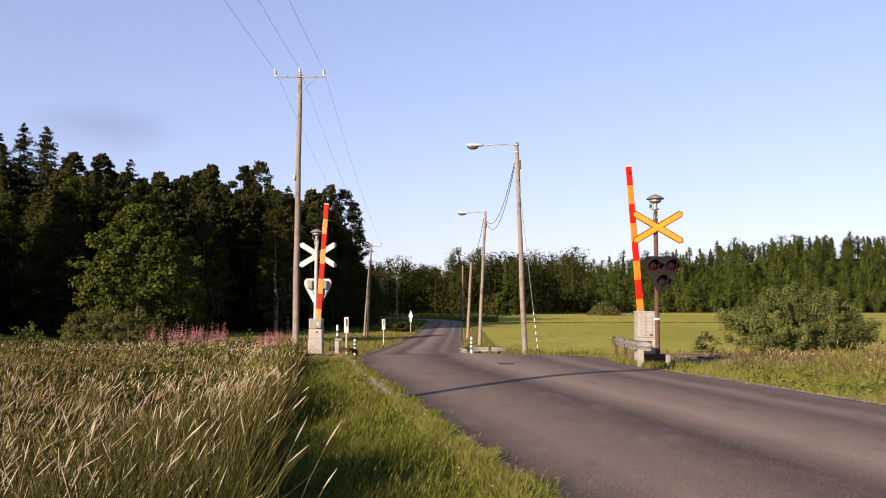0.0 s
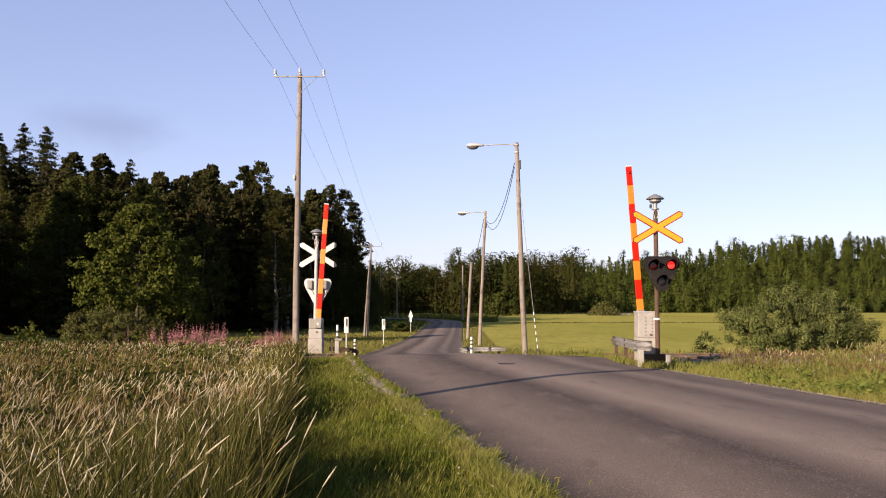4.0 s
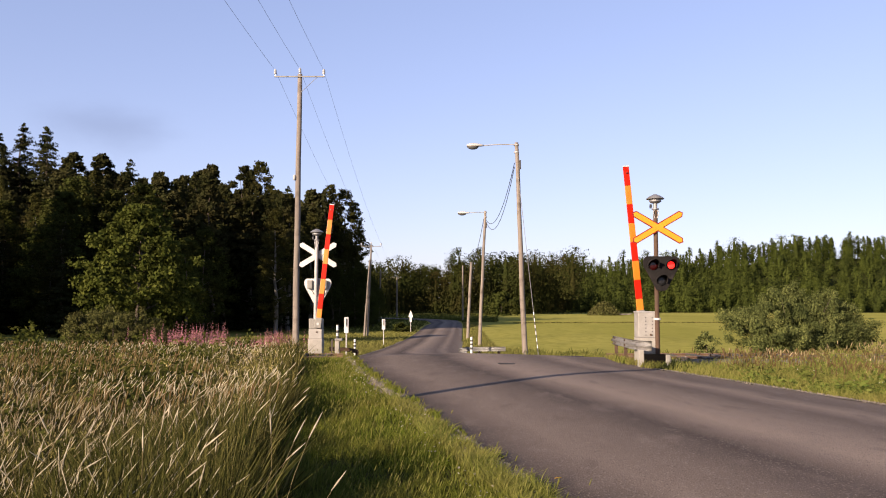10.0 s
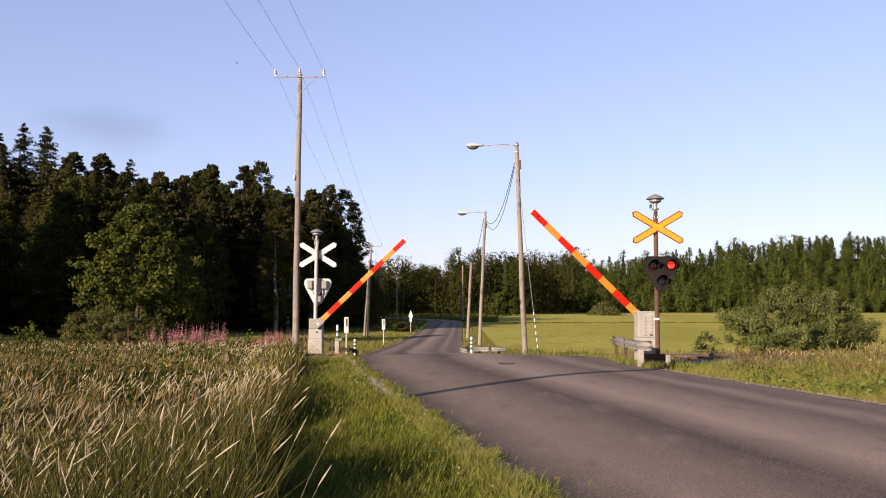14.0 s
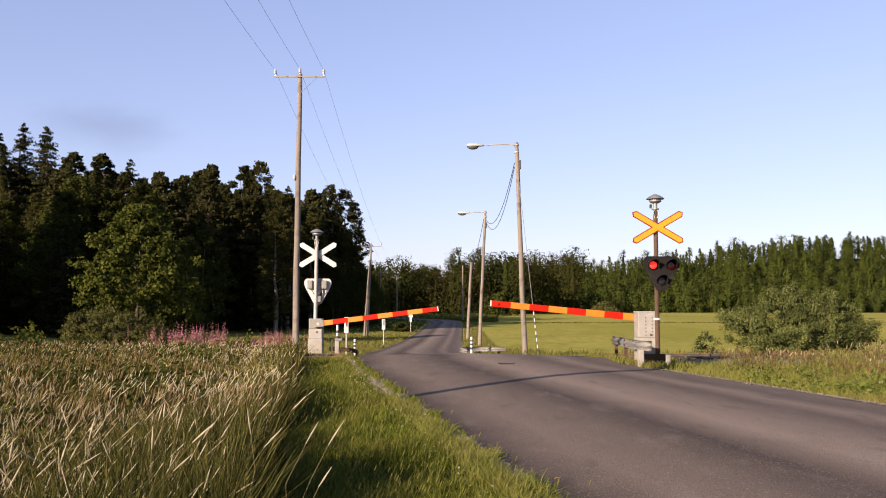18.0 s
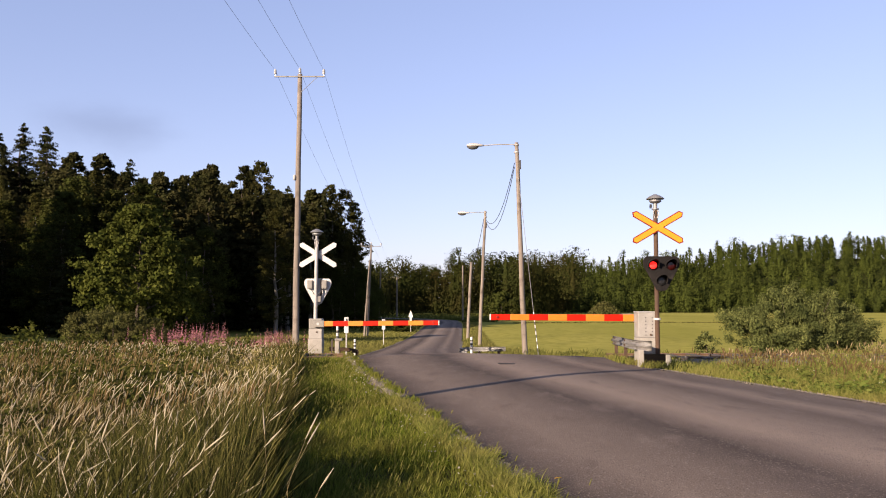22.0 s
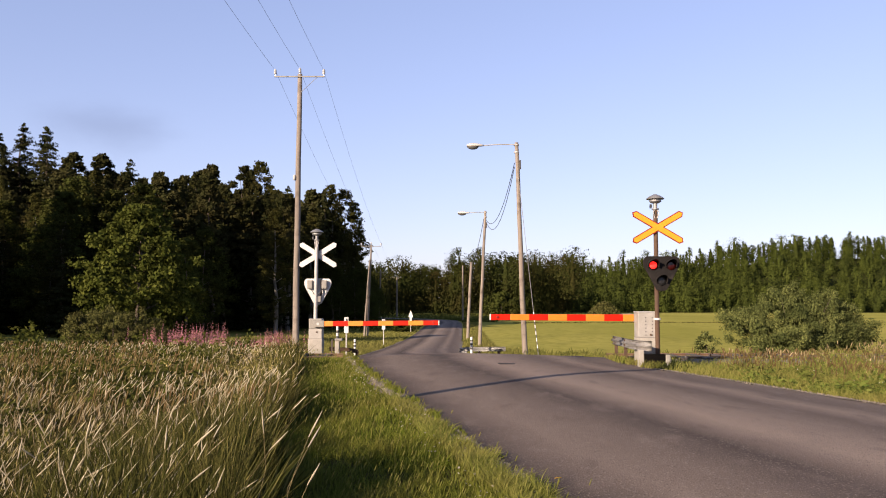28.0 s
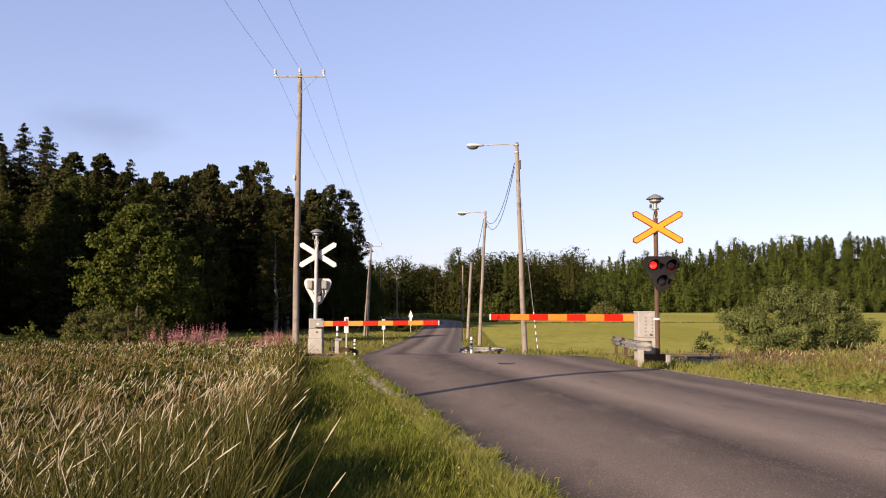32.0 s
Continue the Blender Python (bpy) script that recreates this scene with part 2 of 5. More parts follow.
grass_straw = foliage("straw_grass_blades", (0.042, 0.056, 0.012), (0.46, 0.39, 0.17), (0.13, 0.115, 0.038), 0.12, 0.7, 2.2)
grass_dry = foliage("dry_grass_stalks", (0.42, 0.36, 0.23), (0.84, 0.76, 0.57), (0.38, 0.31, 0.19), 0.25, 0.4)
grass_green = foliage("verge_grass_blades", (0.050, 0.082, 0.010), (0.21, 0.245, 0.040), (0.185, 0.185, 0.040), 0.25, 1.1)
grass_weed = foliage("roadside_weeds", (0.125, 0.165, 0.028), (0.36, 0.355, 0.10), (0.28, 0.255, 0.08), 0.35, 0.6)
grass_red = foliage("reddish_seed_grass", (0.19, 0.125, 0.06), (0.30, 0.21, 0.10), (0.22, 0.17, 0.07), 0.3, 0.5)
leaf_weed = foliage("roadside_herb_leaves", (0.12, 0.175, 0.034), (0.26, 0.30, 0.075), (0.16, 0.19, 0.045), 0.3, 0.6)
leaf_herb = foliage("meadow_herb_leaves", (0.05, 0.068, 0.013), (0.15, 0.165, 0.04), (0.085, 0.095, 0.024), 0.3, 0.5)
grass_pale = foliage("pale_far_grass", (0.135, 0.145, 0.036), (0.27, 0.26, 0.080), (0.21, 0.195, 0.062), 0.3, 0.3)
leaf_far_dark = foliage("far_dark_wood_leaves", (0.036, 0.048, 0.013), (0.060, 0.072, 0.020), (0.058, 0.050, 0.018), 0.12, 0.10)
flower_pink = foliage("pink_fireweed_flowers", (0.38, 0.15, 0.175), (0.52, 0.26, 0.27), (0.38, 0.18, 0.175), 0.3, 0.6)
leaf_yellow = foliage("yellow_leaf", (0.55, 0.33, 0.03), (0.6, 0.36, 0.04), (0.5, 0.3, 0.03), 0.2, 3.0)
flower_white = foliage("white_yarrow_flowers", (0.6, 0.58, 0.5), (0.72, 0.7, 0.6), (0.6, 0.56, 0.45), 0.3, 0.6)


# ---- mesh helpers ----
def part(name, bm, material, parent=None, label="", smooth=False):
    """Links a bmesh as one mesh object, under parent if there is one."""
    bmesh.ops.recalc_face_normals(bm, faces=bm.faces)
    me = bpy.data.meshes.new(name)
    bm.to_mesh(me)
    bm.free()
    me.materials.append(material)
    if smooth:
        for p in me.polygons:
            p.use_smooth = True
    ob = new(name, me)
    ob.parent = parent
    return tagged(ob, label) if label else ob


def thing(name, at, label, category, group="", turn=0.0):
    ob = new(name)
    ob.matrix_basis = pose(*at, 0, 0, turn)
    ob.empty_display_size = 0.2
    return tagged(ob, label, category, group)


def box(bm, c, s, bevel=0.008, turn=None):
    r = bmesh.ops.create_cube(bm, size=1.0, matrix=Matrix.Translation(c) @ (turn or Matrix()) @ Matrix.Diagonal((*s, 1)))
    if bevel:
        edges = list({e for v in r["verts"] for e in v.link_edges})
        bmesh.ops.bevel(bm, geom=edges, offset=min(bevel, min(s) * 0.3), segments=2, affect="EDGES", profile=0.6)
    return bm


def rod(bm, a, b, ra, rb=None, n=10):
    """A tapered rod from a to b."""
    a, b = Vector(a), Vector(b)
    d = b - a
    m = Matrix.Translation((a + b) / 2) @ d.to_track_quat("Z", "Y").to_matrix().to_4x4()
    bmesh.ops.create_cone(bm, cap_ends=True, segments=n, radius1=ra, radius2=ra if rb is None else rb, depth=d.length, matrix=m)
    return bm


def tube(bm, pts, r, n=6):
    for a, b in zip(pts[:-1], pts[1:]):
        rod(bm, a, b, r, r, n)
    return bm


def lathe(bm, profile, n=16, at=(0, 0, 0), axis=None):
    """Turns a profile of (radius, height) round the z axis, or round axis."""
    m = Matrix.Translation(at) @ (axis or Matrix())
    rings = [[bm.verts.new(m @ Vector((r * math.cos(2 * math.pi * k / n), r * math.sin(2 * math.pi * k / n), z))) for k in range(n)] for r, z in profile]
    for lo, hi in zip(rings[:-1], rings[1:]):
        for k in range(n):
            bm.faces.new((lo[k], lo[(k + 1) % n], hi[(k + 1) % n], hi[k]))
    bm.faces.new(rings[0][::-1])
    bm.faces.new(rings[-1])
    return bm


def plate(bm, outline, y0, y1, bevel=0.0):
    """An upright plate: an outline of (x, z) with thickness from y0 to y1."""
    lo = [bm.verts.new((x, y0, z)) for x, z in outline]
    hi = [bm.verts.new((x, y1, z)) for x, z in outline]
    bm.faces.new(lo)
    bm.faces.new(hi[::-1])
    k = len(outline)
    for i in range(k):
        bm.faces.new((lo[i], hi[i], hi[(i + 1) % k], lo[(i + 1) % k]))
    if bevel:
        bmesh.ops.bevel(bm, geom=list(bm.edges), offset=bevel, segments=1, affect="EDGES")
    return bm


def fresh():
    return bmesh.new()


def mesh_np(name, verts, faces, material, parent=None, label=""):
    """One mesh object from arrays of vertices (n, 3) and faces (m, k)."""
    me = bpy.data.meshes.new(name)
    verts, faces = np.asarray(verts, np.float32), np.asarray(faces, np.int32)
    me.vertices.add(len(verts))
    me.vertices.foreach_set("co", verts.ravel())
    me.loops.add(faces.size)
    me.loops.foreach_set("vertex_index", faces.ravel())
    me.polygons.add(len(faces))
    me.polygons.foreach_set("loop_start", np.arange(0, faces.size, faces.shape[1], dtype=np.int32))
    me.update(calc_edges=True)
    me.materials.append(material)
    ob = new(name, me)
    ob.parent = parent
    return tagged(ob, label) if label else ob


def unit(v):
    return v / np.maximum(np.linalg.norm(v, axis=-1, keepdims=True), 1e-6)


def leaves(rng, centres, size, flat=0.0, aim=None, long=1.5, face=None, loose=0.45):
    """Rhombic leaves at the centres; aim: a direction for each one's length; face: a direction that each one's upper side tends to."""
    n = len(centres)
    size = np.broadcast_to(size, (n,)) * rng.uniform(0.6, 1.35, n)
    a = unit(rng.normal(size=(n, 3))) if aim is None else unit(aim + 0.35 * rng.normal(size=(n, 3)))
    if flat:
        a[:, 2] *= 1 - flat
        a = unit(a)
    if face is None:
        b = unit(np.cross(a, unit(rng.normal(size=(n, 3)))))
    else:
        up = unit(unit(face) + loose * rng.normal(size=(n, 3)))
        b = unit(np.cross(up, a))
        a = np.cross(b, up)
    a, b = a * (size * long / 2)[:, None], b * (size / 2)[:, None]
    v = np.stack([centres - a, centres + b * 1.0, centres + a, centres - b], 1).reshape(-1, 3)
    return v, np.arange(4 * n).reshape(n, 4)


def blades(rng, base, height, width, lean, wind=(0.25, 0.05), levels=3):
    """Bent tapering grass blades on the base points."""
    n = len(base)
    az = rng.uniform(0, 2 * math.pi, n)
    side = np.stack([np.cos(az), np.sin(az), np.zeros(n)], 1)
    az2 = rng.uniform(0, 2 * math.pi, n)
    out = np.stack([np.cos(az2), np.sin(az2)], 1) * (lean * np.abs(rng.normal(1, 0.5, n)))[:, None] + np.array(wind)
    rows = []
    for k in range(levels):
        s = k / levels
        p = base.copy()
        p[:, 2] += height * (s - 0.12 * s * s)
        p[:, :2] += out * (height * s * s)[:, None]
        w = (width * (1 - 0.55 * s) / 2)[:, None] * side
        rows += [p - w, p + w]
    tip = base.copy()
    tip[:, 2] += height * 0.88
    tip[:, :2] += out * height[:, None]
    rows.append(tip)
    m = len(rows)
    v = np.stack(rows, 1).reshape(-1, 3)
    tri = []
    for k in range(levels - 1):
        a = 2 * k
        tri += [(a, a + 1, a + 3), (a, a + 3, a + 2)]
    tri.append((m - 3, m - 2, m - 1))
    f = (np.arange(n) * m)[:, None, None] + np.array(tri)[None]
    return v, f.reshape(-1, 3), tip, out


def spindles(foot, tip, r):
    """Slim four-sided seed heads from foot to tip."""
    n = len(foot)
    d = unit(tip - foot)
    a = unit(np.cross(d, np.array([0.3, 1.0, 0.1])))
    b = np.cross(d, a)
    rr = np.broadcast_to(r, (n,))[:, None]
    m1, m2 = foot * 0.82 + tip * 0.18, foot * 0.22 + tip * 0.78
    ring = [m + c * rr * k for m, k in ((m1, 1.0), (m2, 0.85)) for c in (a, b, -a, -b)]
    v = np.stack([foot] + ring + [tip], 1).reshape(-1, 3)
    f = []
    for k in range(4):
        i, j = 1 + k, 1 + (k + 1) % 4
        f += [(0, j, i), (i, j, j + 4), (i, j + 4, i + 4), (9, i + 4, j + 4)]
    return v, ((np.arange(n) * 10)[:, None, None] + np.array(f)[None]).reshape(-1, 3)


def joined(pieces):
    vs, fs, k = [], [], 0
    for v, f in pieces:
        vs.append(v)
        fs.append(f + k)
        k += len(v)
    return np.concatenate(vs), np.concatenate(fs)


# ---- ground ----
def sm(a, b, t):
    t = np.clip((t - a) / (b - a), 0, 1)
    return t * t * (3 - 2 * t)


ROAD_Y = [-60, 0, 12, 19.3, 21.5, 24.3, 27.5, 30, 33, 38, 45, 63, 80, 98, 107, 118, 130, 145, 160]
ROAD_L = [13.7, 1.96, -0.38, -1.8, -2.15, -2.6, -2.85, -3.0, -3.15, -3.25, -3.27, -2.77, -2.35, -2.0, -1.4, -2.2, -6, -14, -26]
ROAD_R = [20.4, 8.69, 6.35, 4.9, 4.55, 4.62, 3.6, 1.9, 1.1, 0.9, 0.87, 1.38, 1.8, 2.2, 2.35, 2.0, -0.6, -7.5, -18.5]
HEIGHT_Y = [-60, 0, 24.5, 27, 30, 36, 45, 55, 70, 100, 118, 180, 330]
HEIGHT_Z = [0, 0, -0.045, -0.18, -0.36, -0.62, -0.88, -1.0, -1.0, -0.72, -0.48, -0.5, -0.62]


def road_l(y):
    return np.interp(y, ROAD_Y, ROAD_L)


def road_r(y):
    return np.interp(y, ROAD_Y, ROAD_R)


def road_z(y):
    return sum(np.interp(np.asarray(y) + d, HEIGHT_Y, HEIGHT_Z) for d in (-1.5, -0.75, 0, 0.75, 1.5)) / 5


def ground_z(x, y):
    """Height of the land: verges fall away from the road, the far wood stands on a rise."""
    x, y = np.asarray(x, float), np.asarray(y, float)
    z = road_z(y)
    dl, dr = road_l(y) - x, x - road_r(y)
    z = z - 0.012 * sm(-0.3, 0.3, dl) - 0.012 * sm(-0.3, 0.3, dr) - 0.055
    z = z - 0.28 * sm(0.5, 3.5, dl) * (1 - sm(36, 50, y)) - 0.22 * sm(0.8, 4.0, dr) * (1 - sm(30, 46, y))
    z = z + 21.5 * sm(325, 450, y) * sm(0, 220, x) + 7 * sm(330, 470, y)
    z = z + 2.2 * sm(60, 110, y) * sm(-18, -60, x) * (1 - sm(300, 400, y))
    z = z + 0.04 * np.sin(x * 1.7 + y * 0.6) * np.sin(y * 1.1 - x * 0.4) * (sm(0.4, 1.5, dl) + sm(0.4, 1.5, dr))
    return z


def graded(lo, hi, step, far, grow=1.12):
    v, a = [lo], step
    while v[-1] < hi:
        v.append(v[-1] + step)
    while v[-1] < far:
        a *= grow
        v.append(v[-1] + a)
    return v


gx = graded(-12, 18, 0.5, 2400)
left_part, a = [-12.0], 0.5
while left_part[-1] > -2400:
    a *= 1.12
    left_part.append(left_part[-1] - a)
gx = np.array(left_part[:0:-1] + gx)
gy = graded(-12, 50, 0.5, 4200, 1.07)
back, a = [-12.0], 0.5
while back[-1] > -1500:
    a *= 1.2
    back.append(back[-1] - a)
gy = np.array(back[:0:-1] + gy)
GX, GY = np.meshgrid(gx, gy)
gv = np.stack([GX, GY, ground_z(GX, GY)], -1).reshape(-1, 3)
nx = len(gx)
ii = (np.arange(len(gy) - 1)[:, None] * nx + np.arange(nx - 1)[None]).ravel()
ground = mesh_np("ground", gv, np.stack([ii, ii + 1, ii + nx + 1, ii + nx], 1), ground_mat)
tagged(ground, "grassy ground and hay field reaching to the woods", "ground", kind="structure")
for p in ground.data.polygons:
    p.use_smooth = True


def road_strip():
    """The road: a cambered ribbon with skirts, and its lateral and lengthwise coordinates."""
    ys = np.concatenate([np.arange(-60, 8, 2.0), np.arange(8, 50, 0.5), np.arange(50, 161, 2.0)])
    lat = np.linspace(0, 1, 15)
    bm = fresh()
    uvl = bm.loops.layers.uv.new("road")
    rows = []
    for y in ys:
        row = []
        l, r = float(road_l(y)), float(road_r(y))
        wob = (0.05 * math.sin(y * 2.1) + 0.04 * math.sin(y * 5.3 + 1)) * (1 - float(sm(26, 34, y)))
        for u in lat:
            x = l + (r - l) * u + wob * (1 - u) ** 6 - wob * u ** 6
            row.append((bm.verts.new((x, y, float(road_z(y)) + 0.10 * (1 - abs(2 * u - 1) ** 1.5) - 0.022)), u, y))
        for e, s in ((0, -1), (-1, 1)):
            v, u, _ = row[e]
            skirt = (bm.verts.new((v.co.x + 0.05 * s, y, v.co.z - 0.08)), u, y)
            row = [skirt] + row if e == 0 else row + [skirt]
        rows.append(row)
    for a, b in zip(rows[:-1], rows[1:]):
        for k in range(len(a) - 1):
            q = (a[k], a[k + 1], b[k + 1], b[k])
            f = bm.faces.new([v for v, _, _ in q])
            for loop, (_, u, y) in zip(f.loops, q):
                loop[uvl].uv = (u, y)
    return tagged(part("road", bm, asphalt), "worn grey asphalt road with darker wheel tracks", "road", kind="structure")


road_strip()


def road_patch(x, y, w, d, turn):
    """A small dark patch on the asphalt, with an uneven outline."""
    u = (x - float(road_l(y))) / float(road_r(y) - road_l(y))
    z = float(road_z(y)) + 0.10 * (1 - abs(2 * u - 1) ** 1.5) - 0.022
    t = thing("road_patch", (x, y, z), "thin dark patch on the worn asphalt", "road patch", "road patches", turn)
    rng = np.random.default_rng(int(y * 10))
    ring = [(w / 2 * math.cos(a) * k, d / 2 * math.sin(a) * k) for a, k in zip(np.arange(14) * math.pi / 7, rng.uniform(0.75, 1.15, 14))]
    b = fresh()
    lo, hi = [b.verts.new((p, q, -0.01)) for p, q in ring], [b.verts.new((p * 0.97, q * 0.97, 0.006)) for p, q in ring]
    b.faces.new(hi)
    for k in range(14):
        b.faces.new((lo[k], lo[(k + 1) % 14], hi[(k + 1) % 14], hi[k]))
    part("slab", b, dark_patch, t)


road_patch(1.45, 19.8, 0.42, 0.5, 3)
road_patch(3.72, 24.5, 0.75, 0.5, 0)
road_patch(-0.2, 23.6, 0.4, 0.35, 0)


def shoulder(name, edge, side):
    """A crumbling gravel edge beside the asphalt."""
    rng = np.random.default_rng(5 if side < 0 else 6)
    bm = fresh()
    prev = None
    for y in np.arange(-40, 60, 0.4):
        x = float(edge(y))
        w = (0.06 + 0.1 * rng.random()) * (1.0 if side > 0 else 0.35 + 0.65 * float(sm(6.5, 9.0, y)))
        zs = float(road_z(y)) - 0.034
        cur = [bm.verts.new((x + side * d, y, zs + h)) for d, h in ((-0.02 - (0.12 if side > 0 else 0.05) * rng.random(), 0.022), (0.06 + w * 0.5, 0.012), (w + (0.45 if side > 0 else 0.1), -0.03 if side > 0 else -0.012))]
        if prev:
            for k in range(2):
                bm.faces.new((prev[k], prev[k + 1], cur[k + 1], cur[k]))
        prev = cur
    return tagged(part(name, bm, gravel_mat, smooth=True), "narrow crumbling gravel edge along the asphalt", "gravel", kind="structure")


shoulder("gravel_edge_west", road_l, -1)
shoulder("gravel_edge_east", road_r, 1)


# ---- railway across the road ----
def railway():
    bed = fresh()
    for side in (-1, 1):
        x0, x1 = (-70, -3.3) if side < 0 else (5.4, 70)
        pts = [(22.6, -0.35), (23.5, -0.1), (26.3, -0.1), (27.3, -0.4)]
        lo, hi = [bed.verts.new((x0, y, z)) for y, z in pts], [bed.verts.new((x1, y, z)) for y, z in pts]
        for k in range(3):
            bed.faces.new((lo[k], lo[k + 1], hi[k + 1], hi[k]))
    tagged(part("ballast_bed", bed, stone_mat), "grey-brown gravel bed of the railway track", "track bed", kind="structure")
    track = thing("railway_track", (0, 0, 0), "single railway track with rusty rails crossing the road", "railway track")
    for y in (24.1, 25.62):
        for x0, x1 in ((-70, -3.0), (4.9, 70)):
            bm = fresh()
            lift = -0.035
            prof = [(-0.07, -0.14), (0.07, -0.14), (0.07, -0.125), (0.012, -0.11), (0.012, -0.03), (0.036, -0.022), (0.036, 0.0), (-0.036, 0.0), (-0.036, -0.022), (-0.012, -0.03), (-0.012, -0.11), (-0.07, -0.125)]
            a = [bm.verts.new((x0, y + p, q + lift)) for p, q in prof]
            b = [bm.verts.new((x1, y + p, q + lift)) for p, q in prof]
            for k in range(len(prof)):
                j = (k + 1) % len(prof)
                bm.faces.new((a[k], a[j], b[j], b[k]))
            part("rail", bm, rail_steel, track)
    sleeper = None
    for k in range(90):
        x = -30 + k * 0.68
        if -3.4 < x < 5.5:
            continue
        if sleeper is None:
            bm = fresh()
            box(bm, (0, 0, 0), (0.25, 2.5, 0.12), 0.015)
            sleeper = part("sleeper", bm, wood_dark, track)
            s = sleeper
        else:
            s = new("sleeper", sleeper.data)
            s.parent = track
        s.location = (x, 24.86, -0.11)


railway()


# ---- level crossing equipment ----
def cross_outline(arm=0.71, half=0.068, tip=0.06):
    """One pointed arm board of the crossbuck along x."""
    return [(-arm, 0), (-arm + tip, half), (arm - tip, half), (arm, 0), (arm - tip, -half), (-arm + tip, -half)]


def turned(outline, deg):
    c, s = math.cos(radians(deg)), math.sin(radians(deg))
    return [(x * c - z * s, x * s + z * c) for x, z in outline]


def bell(parent, x, z):
    b = fresh()
    lathe(b, [(0.05, -0.36), (0.05, -0.2), (0.09, -0.2), (0.09, -0.17), (0.05, -0.16), (0.05, -0.05), (0.11, -0.03), (0.15, 0.0), (0.15, 0.045), (0.08, 0.07)], 18, (x, 0, z))
    body = part("bell_body", b, bell_grey, parent, "weathered grey metal bell body")
    d = fresh()
    lathe(d, [(0.22, 0.06), (0.225, 0.075), (0.145, 0.135), (0.075, 0.165), (0.04, 0.185), (0.0005, 0.19)], 20, (x, 0, z))
    part("bell_dome", d, bell_grey, body)
    for a in (0.03, -0.03):
        c = fresh()
        tube(c, [(x + a, -0.05, z - 0.2), (x + a * 2.2, -0.08, z - 0.28), (x + a, -0.06, z - 0.42)], 0.012)
        part("bell_cable", c, galvanised, body)
    k = fresh()
    box(k, (x - 0.12, -0.02, z - 0.12), (0.05, 0.06, 0.10), 0.01)
    part("bell_clapper", k, black_paint, body)


BOARD = [(-0.36, 0.40), (-0.42, 0.36), (-0.45, 0.28), (-0.44, 0.16), (-0.13, -0.42), (-0.06, -0.46), (0.06, -0.46), (0.13, -0.42), (0.44, 0.16), (0.45, 0.28), (0.42, 0.36), (0.36, 0.40)]


def front_signal():
    """The signal that faces the road user: post, bell, crossbuck, light board with three hooded lamps."""
    t = thing("crossing_signal", (5.29, 21.0, -0.075), "level crossing signal with yellow crossbuck, bell and red lamps", "railway signal")
    b = fresh()
    rod(b, (0, 0, 0), (0, 0, 3.86), 0.057, 0.055, 16)
    part("post", b, brown_steel, t, "rust-brown steel post")
    b = fresh()
    rod(b, (0, 0, 1.11), (0, 0, 1.16), 0.085, n=16)
    part("post_clamp", b, sign_back, t, "pale metal clamp")
    bell(t, 0, 4.05)
    for deg in (30.6, -30.6):
        b = fresh()
        dy = -0.10 if deg > 0 else -0.104
        plate(b, [(x + 0.03, z + 3.40) for x, z in turned(cross_outline(0.73, 0.084, 0.07), deg)], dy, dy + 0.02)
        ob = part("crossbuck_arm", b, sign_red, t, "red-edged crossbuck arm")
        f = fresh()
        front = -0.110 if deg > 0 else -0.113
        plate(f, [(x + 0.03, z + 3.40) for x, z in turned(cross_outline(0.695, 0.061, 0.05), deg)], front, -0.1045)
        part("yellow_face", f, sign_yellow, ob, "yellow reflective face")
    for z in (3.32, 3.48):
        b = fresh()
        box(b, (0.02, -0.03, z), (0.2, 0.12, 0.03))
        part("sign_bracket", b, galvanised, t)
    b = fresh()
    plate(b, [(x + 0.10, z + 2.28) for x, z in BOARD], -0.13, -0.07, 0.006)
    board = part("light_board", b, board_black, t, "black rounded triangular light board")
    b = fresh()
    box(b, (0.06, -0.05, 2.3), (0.3, 0.08, 0.12))
    part("board_bracket", b, brown_steel, t)
    for x, z, r, mat, glow in ((-0.12, 2.46, 0.105, lens_red, red_glow), (0.32, 2.46, 0.105, lens_red, red_glow), (0.08, 2.08, 0.105, lens_dark, white_glow)):
        b = fresh()
        rx = Matrix.Rotation(radians(90), 4, "X")
        lathe(b, [(r + 0.012, -0.01), (r + 0.012, 0.03), (r, 0.035), (r * 0.7, 0.05), (0.0005, 0.056)], 20, (x, -0.13, z), rx)
        part("lens", b, mat, board, "dark red glass lens" if mat is lens_red else "clear glass lens, unlit")
        h = fresh()
        n, rr, ln = 14, r + 0.035, 0.3
        ring = []
        for k in range(n + 1):
            a = radians(-25 + 230 * k / n)
            c, s = math.cos(a), math.sin(a)
            slant = 0.35 + 0.65 * max(0.0, s)
            ring.append([h.verts.new((x + c * q, y, z + s * q)) for q, y in ((rr, -0.13), (rr, -0.13 - ln * slant), (rr - 0.006, -0.13 - ln * slant), (rr - 0.006, -0.13))])
        for p, q in zip(ring[:-1], ring[1:]):
            for k in range(4):
                h.faces.new((p[k], p[(k + 1) % 4], q[(k + 1) % 4], q[k]))
        part("hood", h, board_black, board)
        g = fresh()
        k = 0.72 if glow is white_glow else 1.0
        lathe(g, [(0.092 * k, 0.0), (0.088 * k, 0.012), (0.06 * k, 0.024), (0.0005, 0.028)], 20, (0, 0, 0), rx)
        lit = part("lamp_bulb", g, glow, board, "lit lamp disc")
        lit.location = (x, -0.09, z)
        BULBS.append((lit, x, z))
    return t


BULBS = []
front_signal()


